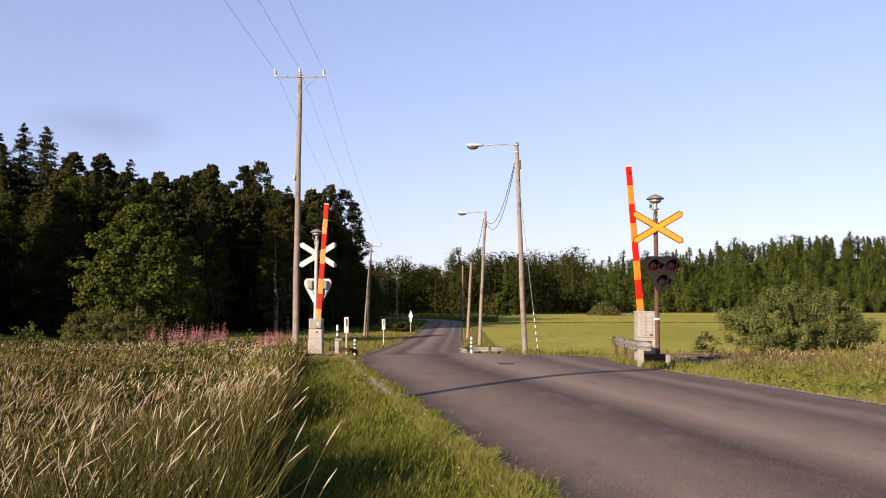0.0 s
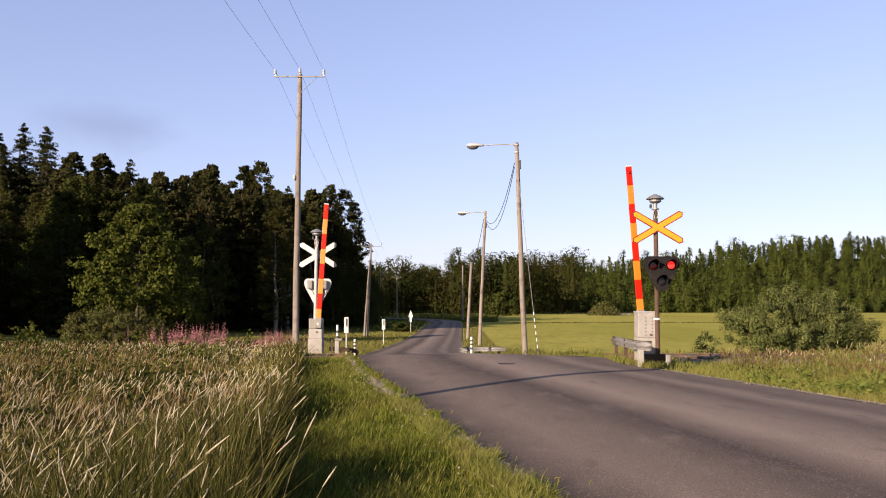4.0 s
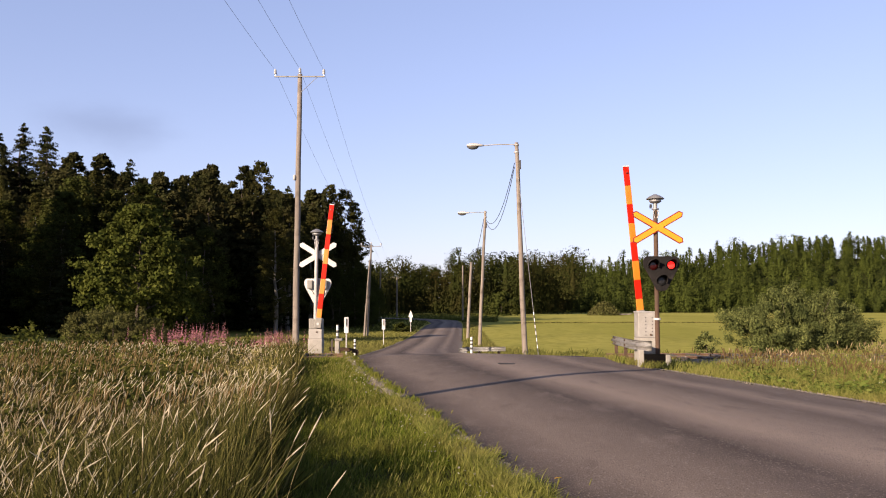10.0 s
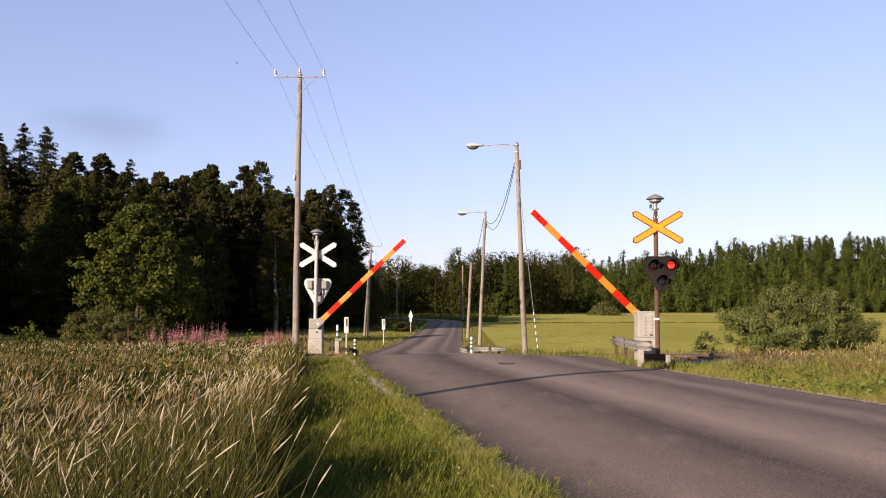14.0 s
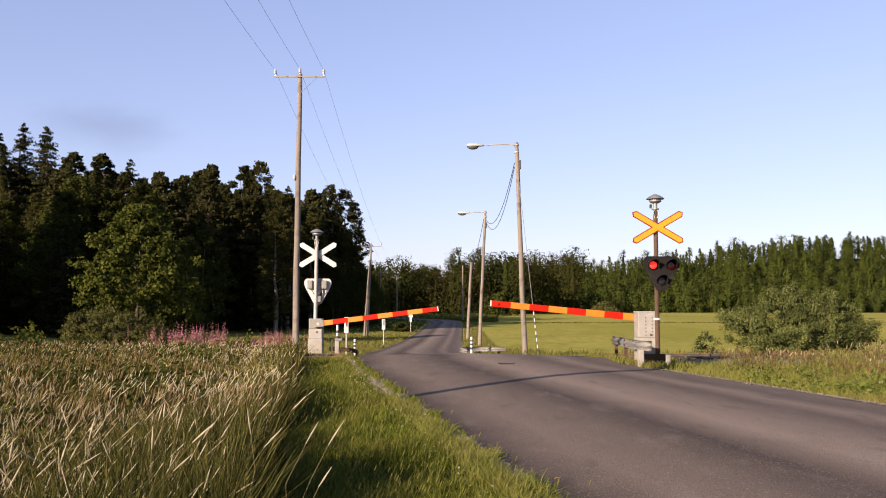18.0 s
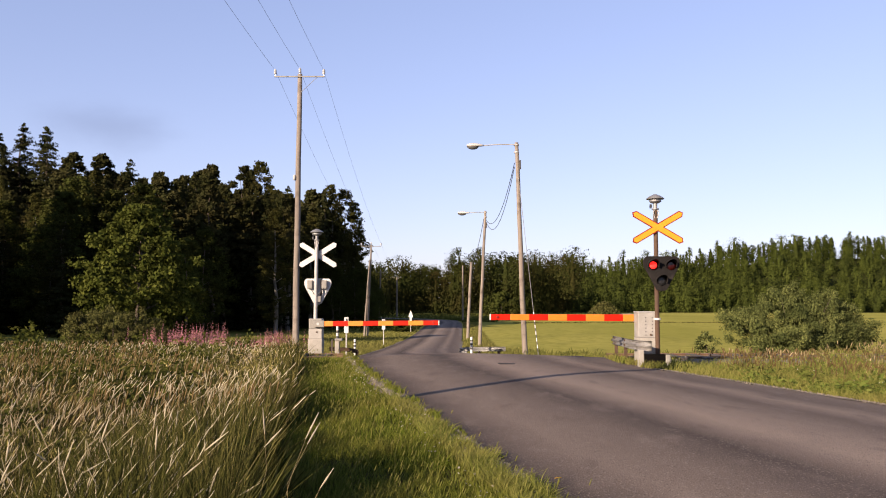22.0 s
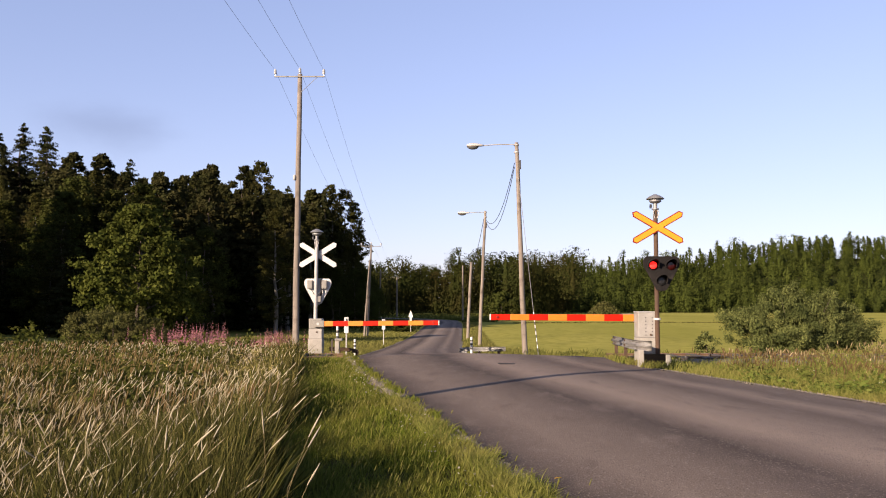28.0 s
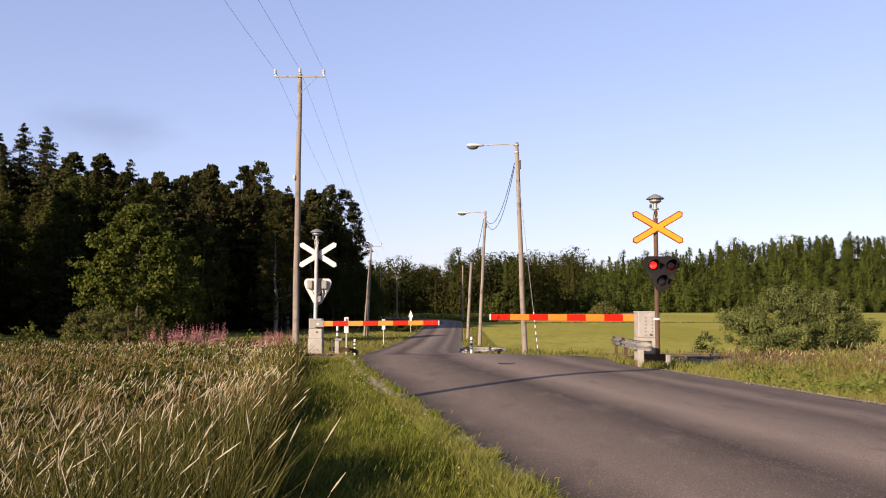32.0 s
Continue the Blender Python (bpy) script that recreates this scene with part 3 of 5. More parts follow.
def back_signal():
    """The far signal seen from behind: grey post, pale backs of the boards, lamp housings."""
    t = thing("crossing_signal", (-4.22, 28.05, -0.22), "level crossing signal seen from behind with pale crossbuck back", "railway signal")
    b = fresh()
    rod(b, (0, 0, 0), (0.03, 0, 3.82), 0.062, 0.058, 16)
    part("post", b, galvanised, t, "galvanised grey post")
    bell(t, 0.03, 3.98)
    for deg in (31.5, -31.5):
        b = fresh()
        dy = 0.09 if deg > 0 else 0.115
        plate(b, [(x + 0.06, z + 3.31) for x, z in turned(cross_outline(0.72, 0.085, 0.065), deg)], dy, dy + 0.02)
        part("crossbuck_arm", b, sign_back, t, "pale bare metal back of a crossbuck arm")
    for z in (3.2, 3.42):
        b = fresh()
        box(b, (0.03, 0.06, z), (0.18, 0.1, 0.03))
        part("sign_bracket", b, galvanised, t)
    b = fresh()
    plate(b, [(x + 0.06, z + 2.12) for x, z in BOARD], 0.12, 0.15, 0.005)
    board = part("light_board", b, sign_back, t, "pale back of the rounded triangular light board")
    for x, z in ((-0.19, 2.32), (0.29, 2.32), (0.10, 1.84)):
        b = fresh()
        box(b, (x, 0.05, z), (0.17, 0.14, 0.28 if z > 2 else 0.2), 0.02)
        part("lamp_housing", b, grey_steel, board, "grey lamp housing box")
        c = fresh()
        tube(c, [(x, 0.0, z - 0.1), (x * 0.6 + 0.02, -0.04, z - 0.22), (0.03, -0.03, z - 0.42)], 0.014)
        part("lamp_cable", c, black_paint, board)
    b = fresh()
    tube(b, [(0.17, 0.05, 2.5), (0.2, 0.04, 2.1), (0.12, 0.04, 1.75)], 0.03)
    part("cable_conduit", b, board_black, board)
    return t


back_signal()
BOOMS = []


def barrier(at, side, reach, band, bands, boom_y, thick, yaw, group):
    """A barrier gate: foundation, cabinet, and a boom that turns about the cabinet's shaft. side: -1 if the boom reaches to -x."""
    near = side < 0
    t = thing("barrier_gate", at, "half barrier with red and orange boom beside the road", "barrier gate", group)
    b = fresh()
    if near:
        box(b, (0.03, 0, 0.2), (0.5, 0.5, 0.86), 0.02)
    else:
        box(b, (0.0, 0, 0.12), (0.46, 0.5, 0.84), 0.02)
    part("foundation", b, concrete, t, "pale concrete foundation block")
    b = fresh()
    if near:
        box(b, (0.03, 0, 0.94), (0.49, 0.46, 0.62), 0.02)
        cab = part("cabinet", b, cabinet_mat, t, "weathered pale metal machine cabinet")
        b = fresh()
        box(b, (0.03, 0, 1.262), (0.52, 0.49, 0.03), 0.01)
        part("lid", b, galvanised, cab)
        for x in (-0.03, 0.13):
            for k in range(6):
                v = fresh()
                rod(v, (x, -0.225, 1.12 - k * 0.085), (x, -0.238, 1.12 - k * 0.085), 0.014, n=8)
                part("rivet", v, black_paint, cab)
        v = fresh()
        box(v, (0.09, -0.235, 0.70), (0.05, 0.02, 0.05), 0.008)
        part("lock", v, brown_steel, cab)
    else:
        box(b, (0.0, 0, 0.70), (0.43, 0.44, 0.32), 0.02)
        cab = part("cabinet", b, cabinet_mat, t, "weathered pale metal machine cabinet")
        b = fresh()
        box(b, (0.0, 0, 1.03), (0.43, 0.42, 0.34), 0.03)
        part("cabinet_head", b, grey_steel, cab)
        v = fresh()
        rod(v, (0.05, -0.2, 0.76), (0.05, -0.24, 0.76), 0.03, n=10)
        part("lock", v, brown_steel, cab)
    pivot = (-0.02, boom_y, 1.11) if near else (0.1, boom_y, 1.03)
    b = fresh()
    rod(b, (pivot[0], 0, pivot[2]), (pivot[0], boom_y + 0.05 * (1 if near else -1), pivot[2]), 0.045, n=12)
    part("shaft", b, galvanised, t)
    bm = fresh()
    box(bm, (side * 0.03, 0, 0), (0.34, 0.09, 0.22), 0.02)
    boom = part("boom", bm, grey_steel, t, "barrier boom with alternating red and orange bands")
    x = reach
    end = fresh()
    box(end, (side * (x - 0.015), 0, 0), (0.03, 0.052, thick[1] + 0.004), 0.006)
    part("end_cap", end, white_paint, boom, "white end cap")
    x -= 0.03
    for k in range(bands):
        ln = min(band, x - 0.1)
        e = fresh()
        box(e, (side * (x - ln / 2), 0, 0), (ln - 0.002, 0.05, thick[0] + (thick[1] - thick[0]) * (x - ln / 2) / reach), 0.012)
        part("red_band" if k % 2 == 0 else "orange_band", e, red_paint if k % 2 == 0 else orange_paint, boom, "red band" if k % 2 == 0 else "orange band")
        x -= ln
    e = fresh()
    box(e, (side * (reach * 0.985 - 0.13), -0.035, 0.0), (0.05, 0.03, 0.05), 0.01)
    part("boom_reflector", e, sign_red, boom, "small dark red lamp")
    boom.location = pivot
    BOOMS.append((boom, pivot, side, yaw))
    return t


barrier((5.04, 21.25, -0.03), -1, 3.9, 0.484, 8, 0.30, (0.176, 0.148), 7.6, "barrier gates")
barrier((-4.17, 28.0, -0.22), 1, 3.95, 0.49, 8, -0.28, (0.168, 0.15), 0.0, "barrier gates")


def guard_rail(path, label, posts, z=0.42, h=0.3, group="guard rails", steel=None):
    """A corrugated steel guard rail along a path of (x, y), on posts."""
    t = thing("guard_rail", (0, 0, 0), label, "guard rail", group)
    prof = [(0.0, 0.5), (0.045, 0.38), (0.045, 0.2), (0.0, 0.08), (0.0, -0.08), (0.045, -0.2), (0.045, -0.38), (0.0, -0.5)]
    bm = fresh()
    rows = []
    for k, (x, y, zz) in enumerate(path):
        a, b = Vector(path[max(0, k - 1)][:2]), Vector(path[min(len(path) - 1, k + 1)][:2])
        d = (b - a).normalized()
        n = Vector((-d.y, d.x))
        rows.append([bm.verts.new((x + n.x * p, y + n.y * p, zz + z + q * h)) for p, q in prof])
    for a, b in zip(rows[:-1], rows[1:]):
        for k in range(len(prof) - 1):
            bm.faces.new((a[k], a[k + 1], b[k + 1], b[k]))
    bmesh.ops.solidify(bm, geom=list(bm.faces), thickness=0.008)
    part("beam", bm, steel or galvanised, t, "corrugated beam coloured dark for shade" if steel else "galvanised corrugated beam", True)
    for x, y, gz in posts:
        b = fresh()
        box(b, (x, y, (gz - 0.25 + z + 0.1) / 2 + gz * 0.5), (0.09, 0.06, z + 0.42), 0.01)
        part("rail_post", b, brown_steel, t, "dark steel post")
    return t


guard_rail([(4.88, 24.7, -0.02), (4.76, 22.8, 0.0), (4.68, 21.3, 0.0), (4.73, 20.75, 0.0), (4.86, 20.45, -0.01), (5.0, 20.4, -0.01)], "short galvanised guard rail by the barrier machine", [(4.92, 24.2, -0.05), (4.80, 22.4, -0.05)], 0.43, 0.24)
guard_rail([(0.85, 29.7, -0.34), (0.62, 30.1, -0.34), (0.9, 30.5, -0.32), (1.5, 30.4, -0.32), (2.2, 30.1, -0.3)], "low galvanised guard rail with curled end beyond the track", [(1.3, 30.65, -0.45), (2.0, 30.5, -0.45)], 0.18, 0.16)
# the shade on this rail is put into its dark brown colour
guard_rail([(-2.75, 27.9, -0.4), (-2.9, 29.0, -0.4), (-3.3, 29.6, -0.36), (-3.95, 29.7, -0.34)], "low guard rail by the far barrier, dark brown for shade", [(-2.9, 28.7, -0.45), (-3.6, 29.66, -0.45)], 0.24, 0.14, steel=brown_steel)


def trough():
    """A low block painted near-black for a shaded opening, with pale end posts at the foot of the signal."""
    t = thing("cable_trough", (0, 0, 0), "low near-black block for a shaded opening between pale concrete end blocks", "kerb beam")
    b = fresh()
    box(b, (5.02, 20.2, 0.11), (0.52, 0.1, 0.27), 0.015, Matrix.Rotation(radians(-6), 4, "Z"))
    part("beam", b, opening_black, t, "near-black block for a shaded opening")
    for x, h in ((4.69, 0.40), (5.31, 0.28)):
        b = fresh()
        box(b, (x, 20.2 - (x - 5) * 0.08, h / 2 - 0.06), (0.11 if x > 5 else 0.13, 0.16, h + 0.02), 0.02)
        part("end_block", b, concrete, t, "pale concrete block")


trough()


def marker(at, height, group="striped marker posts"):
    """A thin marker post with black and white bands."""
    t = thing("marker_post", at, "slim black and white striped marker post", "marker post", group)
    n = 7
    cuts = [height * c for c in (0, 0.3, 0.42, 0.53, 0.64, 0.74, 0.83, 1.0)]
    for k in range(n):
        b = fresh()
        rod(b, (0, 0, cuts[k]), (0, 0, cuts[k + 1]), 0.045, n=10)
        part("white_band" if k % 2 == 0 else "black_band", b, white_paint if k % 2 == 0 else black_paint, t)
    return t


marker((-3.72, 30.0, -0.35), 1.07)
marker((-3.31, 32.0, -0.45), 0.6)
marker((0.99, 29.6, -0.3), 0.62)


def stub_post():
    t = thing("bollard", (-3.47, 27.95, -0.33), "short grey concrete bollard with a metal cap", "bollard")
    b = fresh()
    box(b, (0, 0, 0.32), (0.14, 0.15, 0.64), 0.02)
    part("shaft", b, concrete, t)
    b = fresh()
    box(b, (0.05, -0.02, 0.62), (0.24, 0.18, 0.08), 0.02)
    part("cap", b, grey_steel, t)
    b = fresh()
    box(b, (-0.17, 0.02, 0.3), (0.06, 0.06, 0.66), 0.01)
    part("stake", b, wood_dark, t)


stub_post()


def road_sign(at, w, h, top, label, arrow=False):
    t = thing("road_sign", at, label, "road sign")
    b = fresh()
    rod(b, (0, 0.03, 0), (0, 0.03, top), 0.03, n=10)
    part("post", b, galvanised, t)
    b = fresh()
    if arrow:
        plate(b, [(0, top + 0.12), (0.2, top - 0.38), (0.2, top - 0.52), (0.1, top - 0.52), (0.1, top - 0.95), (-0.1, top - 0.95), (-0.1, top - 0.52), (-0.2, top - 0.52), (-0.2, top - 0.38)], -0.02, 0.0)
    else:
        plate(b, [(-w / 2, top - h), (w / 2, top - h), (w / 2, top), (-w / 2, top)], -0.02, 0.0, 0.004)
    part("panel", b, white_paint, t, "white panel")
    if not arrow:
        # near-black strip painted for the shaded side of the post
        b = fresh()
        box(b, (0.01, -0.04, top - h * 0.33), (0.035, 0.03, h * 0.5), 0.004)
        part("bracket", b, board_black, t, "dark strip for the post's shaded side")


road_sign((-3.86, 34.0, -0.6), 0.17, 0.63, 1.55, "narrow white sign panel on a slim post")
road_sign((-3.49, 50.0, -0.98), 0.19, 0.6, 1.62, "narrow white sign panel on a slim post")
road_sign((-2.96, 78.0, -1.0), 0.5, 0.8, 1.95, "white arrow-shaped sign board on a post", True)


# ---- poles, lamps and wires ----
def pole_shaft(t, base, top, r0, r1):
    b = fresh()
    d = Vector(top) - Vector(base)
    n, segs = 14, 10
    rng = np.random.default_rng(int(abs(base[0] * 100)) + 3)
    rings = []
    for k in range(segs + 1):
        s = k / segs
        c = Vector(base) + d * s + Vector((rng.normal(0, 0.008), rng.normal(0, 0.008), 0))
        r = r0 + (r1 - r0) * s
        rings.append([b.verts.new((c.x + r * math.cos(2 * math.pi * q / n), c.y + r * math.sin(2 * math.pi * q / n), c.z)) for q in range(n)])
    for lo, hi in zip(rings[:-1], rings[1:]):
        for q in range(n):
            b.faces.new((lo[q], lo[(q + 1) % n], hi[(q + 1) % n], hi[q]))
    b.faces.new(rings[-1])
    return part("pole_shaft", b, wood_pole, t, "weathered round timber pole", True)


def power_pole(base, top, r0, arm, label, detail=True):
    """A timber pole with a steel crossarm and three insulators; returns the wire points."""
    t = thing("power_pole", base, label, "power pole", "power poles")
    d = (top[0] - base[0], top[1] - base[1], top[2] - base[2])
    pole_shaft(t, (0, 0, -0.4), d, r0, r0 * 0.68)
    b = fresh()
    zc = d[2] - 0.12
    box(b, (d[0], -r0 * 0.7, zc), (arm + 0.06, 0.045, 0.045), 0.006)
    part("crossarm", b, grey_steel, t, "dull grey steel crossarm")
    pts = []
    for k, x in enumerate((-arm / 2, 0, arm / 2)):
        b = fresh()
        z0 = zc + 0.03 if k != 1 else d[2] - 0.02
        y0 = -r0 * 0.7 if k != 1 else 0
        lathe(b, [(0.014, 0), (0.014, 0.06), (0.05, 0.07), (0.055, 0.12), (0.04, 0.15), (0.055, 0.17), (0.045, 0.22), (0.03, 0.25)], 12, (d[0] + x, y0, z0))
        part("insulator", b, porcelain, t, "white porcelain insulator")
        pts.append(Vector(base) + Vector((d[0] + x, y0, z0 + 0.2)))
    if detail:
        b = fresh()
        rod(b, (d[0] + 0.05, -r0 * 0.7, zc - 0.6), (d[0] + arm * 0.36, -r0 * 0.7, zc - 0.03), 0.010)
        part("brace", b, grey_steel, t)
        b = fresh()
        lathe(b, [(0.02, -0.05), (0.05, 0), (0.05, 0.12), (0.02, 0.16)], 10, (d[0] * 0.6 - r0, -0.1, d[2] * 0.62))
        part("pole_fitting", b, porcelain, t)
    return pts


def wire(name, a, b, sag, r, mat, label, category, n=14):
    bm = fresh()
    pts = []
    for k in range(n + 1):
        s = k / n
        p = Vector(a).lerp(Vector(b), s)
        p.z -= sag * 4 * s * (1 - s)
        pts.append(p)
    tube(bm, pts, r, 5)
    return tagged(part(name, bm, mat), label, category, category + "s")


w0 = power_pole((-4.6, -9.0, -0.4), (-4.6, -9.0, 10.4), 0.13, 1.8, "weathered timber power pole behind the viewpoint")
w1 = power_pole((-5.37, 31.0, -0.4), (-5.32, 31.0, 10.0), 0.125, 1.8, "tall weathered timber power pole with crossarm")
w2 = power_pole((-6.24, 70.0, -1.05), (-5.94, 70.0, 6.5), 0.10, 1.62, "leaning timber power pole with crossarm", False)
w3 = power_pole((-8.7, 160.0, -0.7), (-8.7, 160.0, 7.0), 0.17, 1.5, "distant timber power pole at the wood", False)
power_pole((-8.5, 112.0, -0.9), (-8.25, 112.0, 6.1), 0.14, 1.2, "timber pole before the dark wood", False)
for a, b, sag in ((w0, w1, 0.5), (w1, w2, 0.45), (w2, w3, 0.9)):
    for p, q in zip(a, b):
        wire("overhead_wire", p, q, sag, 0.0048, wire_mat, "thin bare overhead power wire", "wire", 18)
stay = thing("stay_pole", (-6.46, 69.6, -1.05), "leaning timber prop pole beside the power pole", "pole")
pole_shaft(stay, (0, 0, -0.3), (0.40, 0.3, 6.3), 0.085, 0.06)
shadow_pole = thing("timber_pole", (-9.9, 3.0, -0.4), "weathered timber pole in the tall grass", "pole")
pole_shaft(shadow_pole, (0, 0, -0.4), (0, 0, 8.9), 0.135, 0.125)


def street_lamp(base, top, arm, head, label):
    """A timber lamp post with a thin bracket and a cobra-head luminaire."""
    t = thing("street_lamp", base, label, "street lamp", "street lamps")
    d = Vector(top) - Vector(base)
    pole_shaft(t, (0, 0, -0.4), tuple(d), 0.11, 0.072)
    b = fresh()
    z = d.z - 0.1
    tube(b, [(d.x, -0.07, z), (d.x - arm * 0.5, -0.07, z + 0.015), (d.x - arm, -0.07, z - 0.03)], 0.021, 8)
    part("bracket_arm", b, galvanised, t, "thin steel bracket arm")
    b = fresh()
    for zz in (z, z - 0.28):
        rod(b, (d.x, 0, zz - 0.03), (d.x, 0, zz + 0.03), 0.1, n=14)
    part("pole_band", b, galvanised, t)
    hx = d.x - arm - head * 0.45
    hb = fresh()
    prof = [(0.0, 0.035, 0.035), (0.08, 0.075, 0.05), (0.3, 0.115, 0.085), (0.62, 0.14, 0.105), (0.9, 0.125, 0.085), (0.98, 0.09, 0.05), (1.0, 0.05, 0.03)]
    rings = []
    for s, ry, rz in prof:
        x = hx + head * 0.5 - head * s
        rings.append([hb.verts.new((x, -0.07 + ry * math.cos(2 * math.pi * q / 14), z - 0.04 + rz * max(-0.25, math.sin(2 * math.pi * q / 14)))) for q in range(14)])
    for lo, hi in zip(rings[:-1], rings[1:]):
        for q in range(14):
            hb.faces.new((lo[q], lo[(q + 1) % 14], hi[(q + 1) % 14], hi[q]))
    hb.faces.new(rings[0])
    hb.faces.new(rings[-1])
    lh = part("luminaire", hb, sign_back, t, "pale grey luminaire housing", True)
    g = fresh()
    bmesh.ops.create_uvsphere(g, u_segments=16, v_segments=8, radius=1.0, matrix=Matrix.Translation((hx - 0.14 * head, -0.07, z - 0.07)) @ Matrix.Diagonal((head * 0.34, 0.12, 0.12, 1)))
    part("lamp_bowl", g, lamp_glass, lh, "dark grey bowl", True)
    b = fresh()
    rod(b, (d.x * 0.9 + 0.1, -0.06, z - 0.6), (d.x * 0.9 + 0.1, -0.06, z - 0.95), 0.035)
    part("fuse_box", b, black_paint, t)
    return Vector(base) + d


L1 = street_lamp((3.13, 32.4, -0.55), (2.84, 32.4, 7.7), 1.3, 0.66, "weathered timber street lamp post with a pale luminaire")
L2 = street_lamp((2.15, 50.6, -0.95), (2.54, 50.6, 7.12), 0.95, 0.75, "weathered timber street lamp post further along the road")
for base, top, label in (((1.8, 63.0, -1.05), (2.1, 63.0, 4.7), "slim leaning timber pole by the road"), ((2.74, 118.0, -0.6), (2.74, 118.0, 7.15), "slim timber pole far along the road")):
    t = thing("timber_pole", base, label, "pole")
    pole_shaft(t, (0, 0, -0.4), tuple(Vector(top) - Vector(base)), 0.12, 0.09)
for dz, sag in ((-0.8, 1.0), (-0.95, 1.25)):
    wire("lamp_cable", L1 + Vector((-0.08, 0, dz)), L2 + Vector((0.05, 0, dz * 0.7)), sag, 0.014, cable_mat, "slack black cable between the lamp posts", "cable")
wire("lamp_cable", L2 + Vector((-0.1, -0.05, -0.5)), Vector((2.1, 63, 4.6)), 0.5, 0.017, cable_mat, "slack black cable between the lamp posts", "cable")


def guy_wire():
    t = thing("guy_wire", (3.32, 29.6, -0.4), "guy wire of the lamp post with a striped guard tube", "guy wire")
    top = L1 + Vector((0.05, 0, -1.2)) - Vector((3.32, 29.6, -0.4))
    b = fresh()
    rod(b, (0, 0, 0), top, 0.01, n=5)
    part("wire", b, wire_mat, t)
    n = 12
    for k in range(n):
        s0, s1 = 0.03 + 0.2 * k / n, 0.03 + 0.2 * (k + 1) / n
        b = fresh()
        rod(b, top * s0, top * s1, 0.018, n=8)
        part("white_band" if k % 2 else "black_band", b, white_paint if k % 2 else black_paint, t)


guy_wire()


# ---- trees ----
def limb_mesh(t, rng, height, r, limbs, material, spread, start=0.25, lean=0.0):
    b = fresh()
    p, k = Vector((0, 0, -0.3)), 6
    pts = [p]
    for i in range(k):
        p = Vector((lean * height * (i + 1) / k + rng.normal(0, 0.012) * height, rng.normal(0, 0.012) * height, height * 0.92 * (i + 1) / k))
        pts.append(p)
    for i in range(k):
        rod(b, pts[i], pts[i + 1], r * (1 - 0.85 * i / k), r * (1 - 0.85 * (i + 1) / k), 8)
    for i in range(limbs):
        s = start + (0.9 - start) * (i + rng.random()) / limbs
        q = pts[min(k - 1, int(s * k))].lerp(pts[min(k, int(s * k) + 1)], s * k - int(s * k))
        a = rng.uniform(0, 2 * math.pi)
        ln = spread * (1.1 - s) * rng.uniform(0.6, 1.0) + 0.15 * spread
        e = q + Vector((math.cos(a) * ln, math.sin(a) * ln, ln * rng.uniform(0.25, 0.7)))
        rod(b, q, e, r * 0.34 * (1.1 - s), r * 0.08, 5)
    return part("trunk", b, material, t)


def crown_points(rng, n_clump, n_leaf, height, base, radius, top_power=0.5, clump=0.16, hollow=0.55):
    """Leaf places in clumps within a lumpy crown."""
    s = rng.random(n_clump) ** 0.85
    z = base + (height - base) * s
    shape = np.sin(np.clip(s, 0.02, 1) ** top_power * math.pi * 0.93 + 0.12) ** 0.85
    a = rng.uniform(0, 2 * math.pi, n_clump)
    lump = 1 + 0.22 * np.sin(3 * a + 5 * s) + 0.14 * np.sin(7 * a - 9 * s) + rng.normal(0, 0.10, n_clump)
    rr = radius * shape * lump * (hollow + (1 - hollow) * np.sqrt(rng.random(n_clump)))
    c = np.stack([rr * np.cos(a), rr * np.sin(a), z], 1)
    idx = rng.integers(0, n_clump, n_leaf)
    size = clump * radius * rng.uniform(0.6, 1.3, n_clump) * (1.1 - 0.5 * s)
    pts = c[idx] + np.clip(rng.normal(0, 1, (n_leaf, 3)), -1.5, 1.5) * size[idx][:, None] * np.array([1, 1, 0.7])
    pts[:, 2] = np.maximum(pts[:, 2], 0.12)
    middle = np.array([0, 0, base + 0.4 * (height - base)])
    face = unit((pts - c[idx]) / (size[idx][:, None] + 1e-6)) * 0.9 + unit(c[idx] - middle) * 0.8 + [0, 0, 0.25]
    return pts, face


def broadleaf(name, label, seed, height, base, radius, n_leaf, leaf, mat, trunk_mat=None, clumps=70, at=(0, 0, 0), top_power=0.6, clump=0.16, group="", category="tree", stems=10, girth=0.017, loose=0.7):
    rng = np.random.default_rng(seed)
    t = thing(name, at, label, category, group)
    limb_mesh(t, rng, height * 0.9, height * girth, stems, trunk_mat or bark, radius * 0.9)
    pts, face = crown_points(rng, clumps, n_leaf, height, base, radius, top_power, clump)
    v, f = leaves(rng, pts, leaf, face=face, loose=loose)
    mesh_np("crown", v, f, mat, t)
    return t


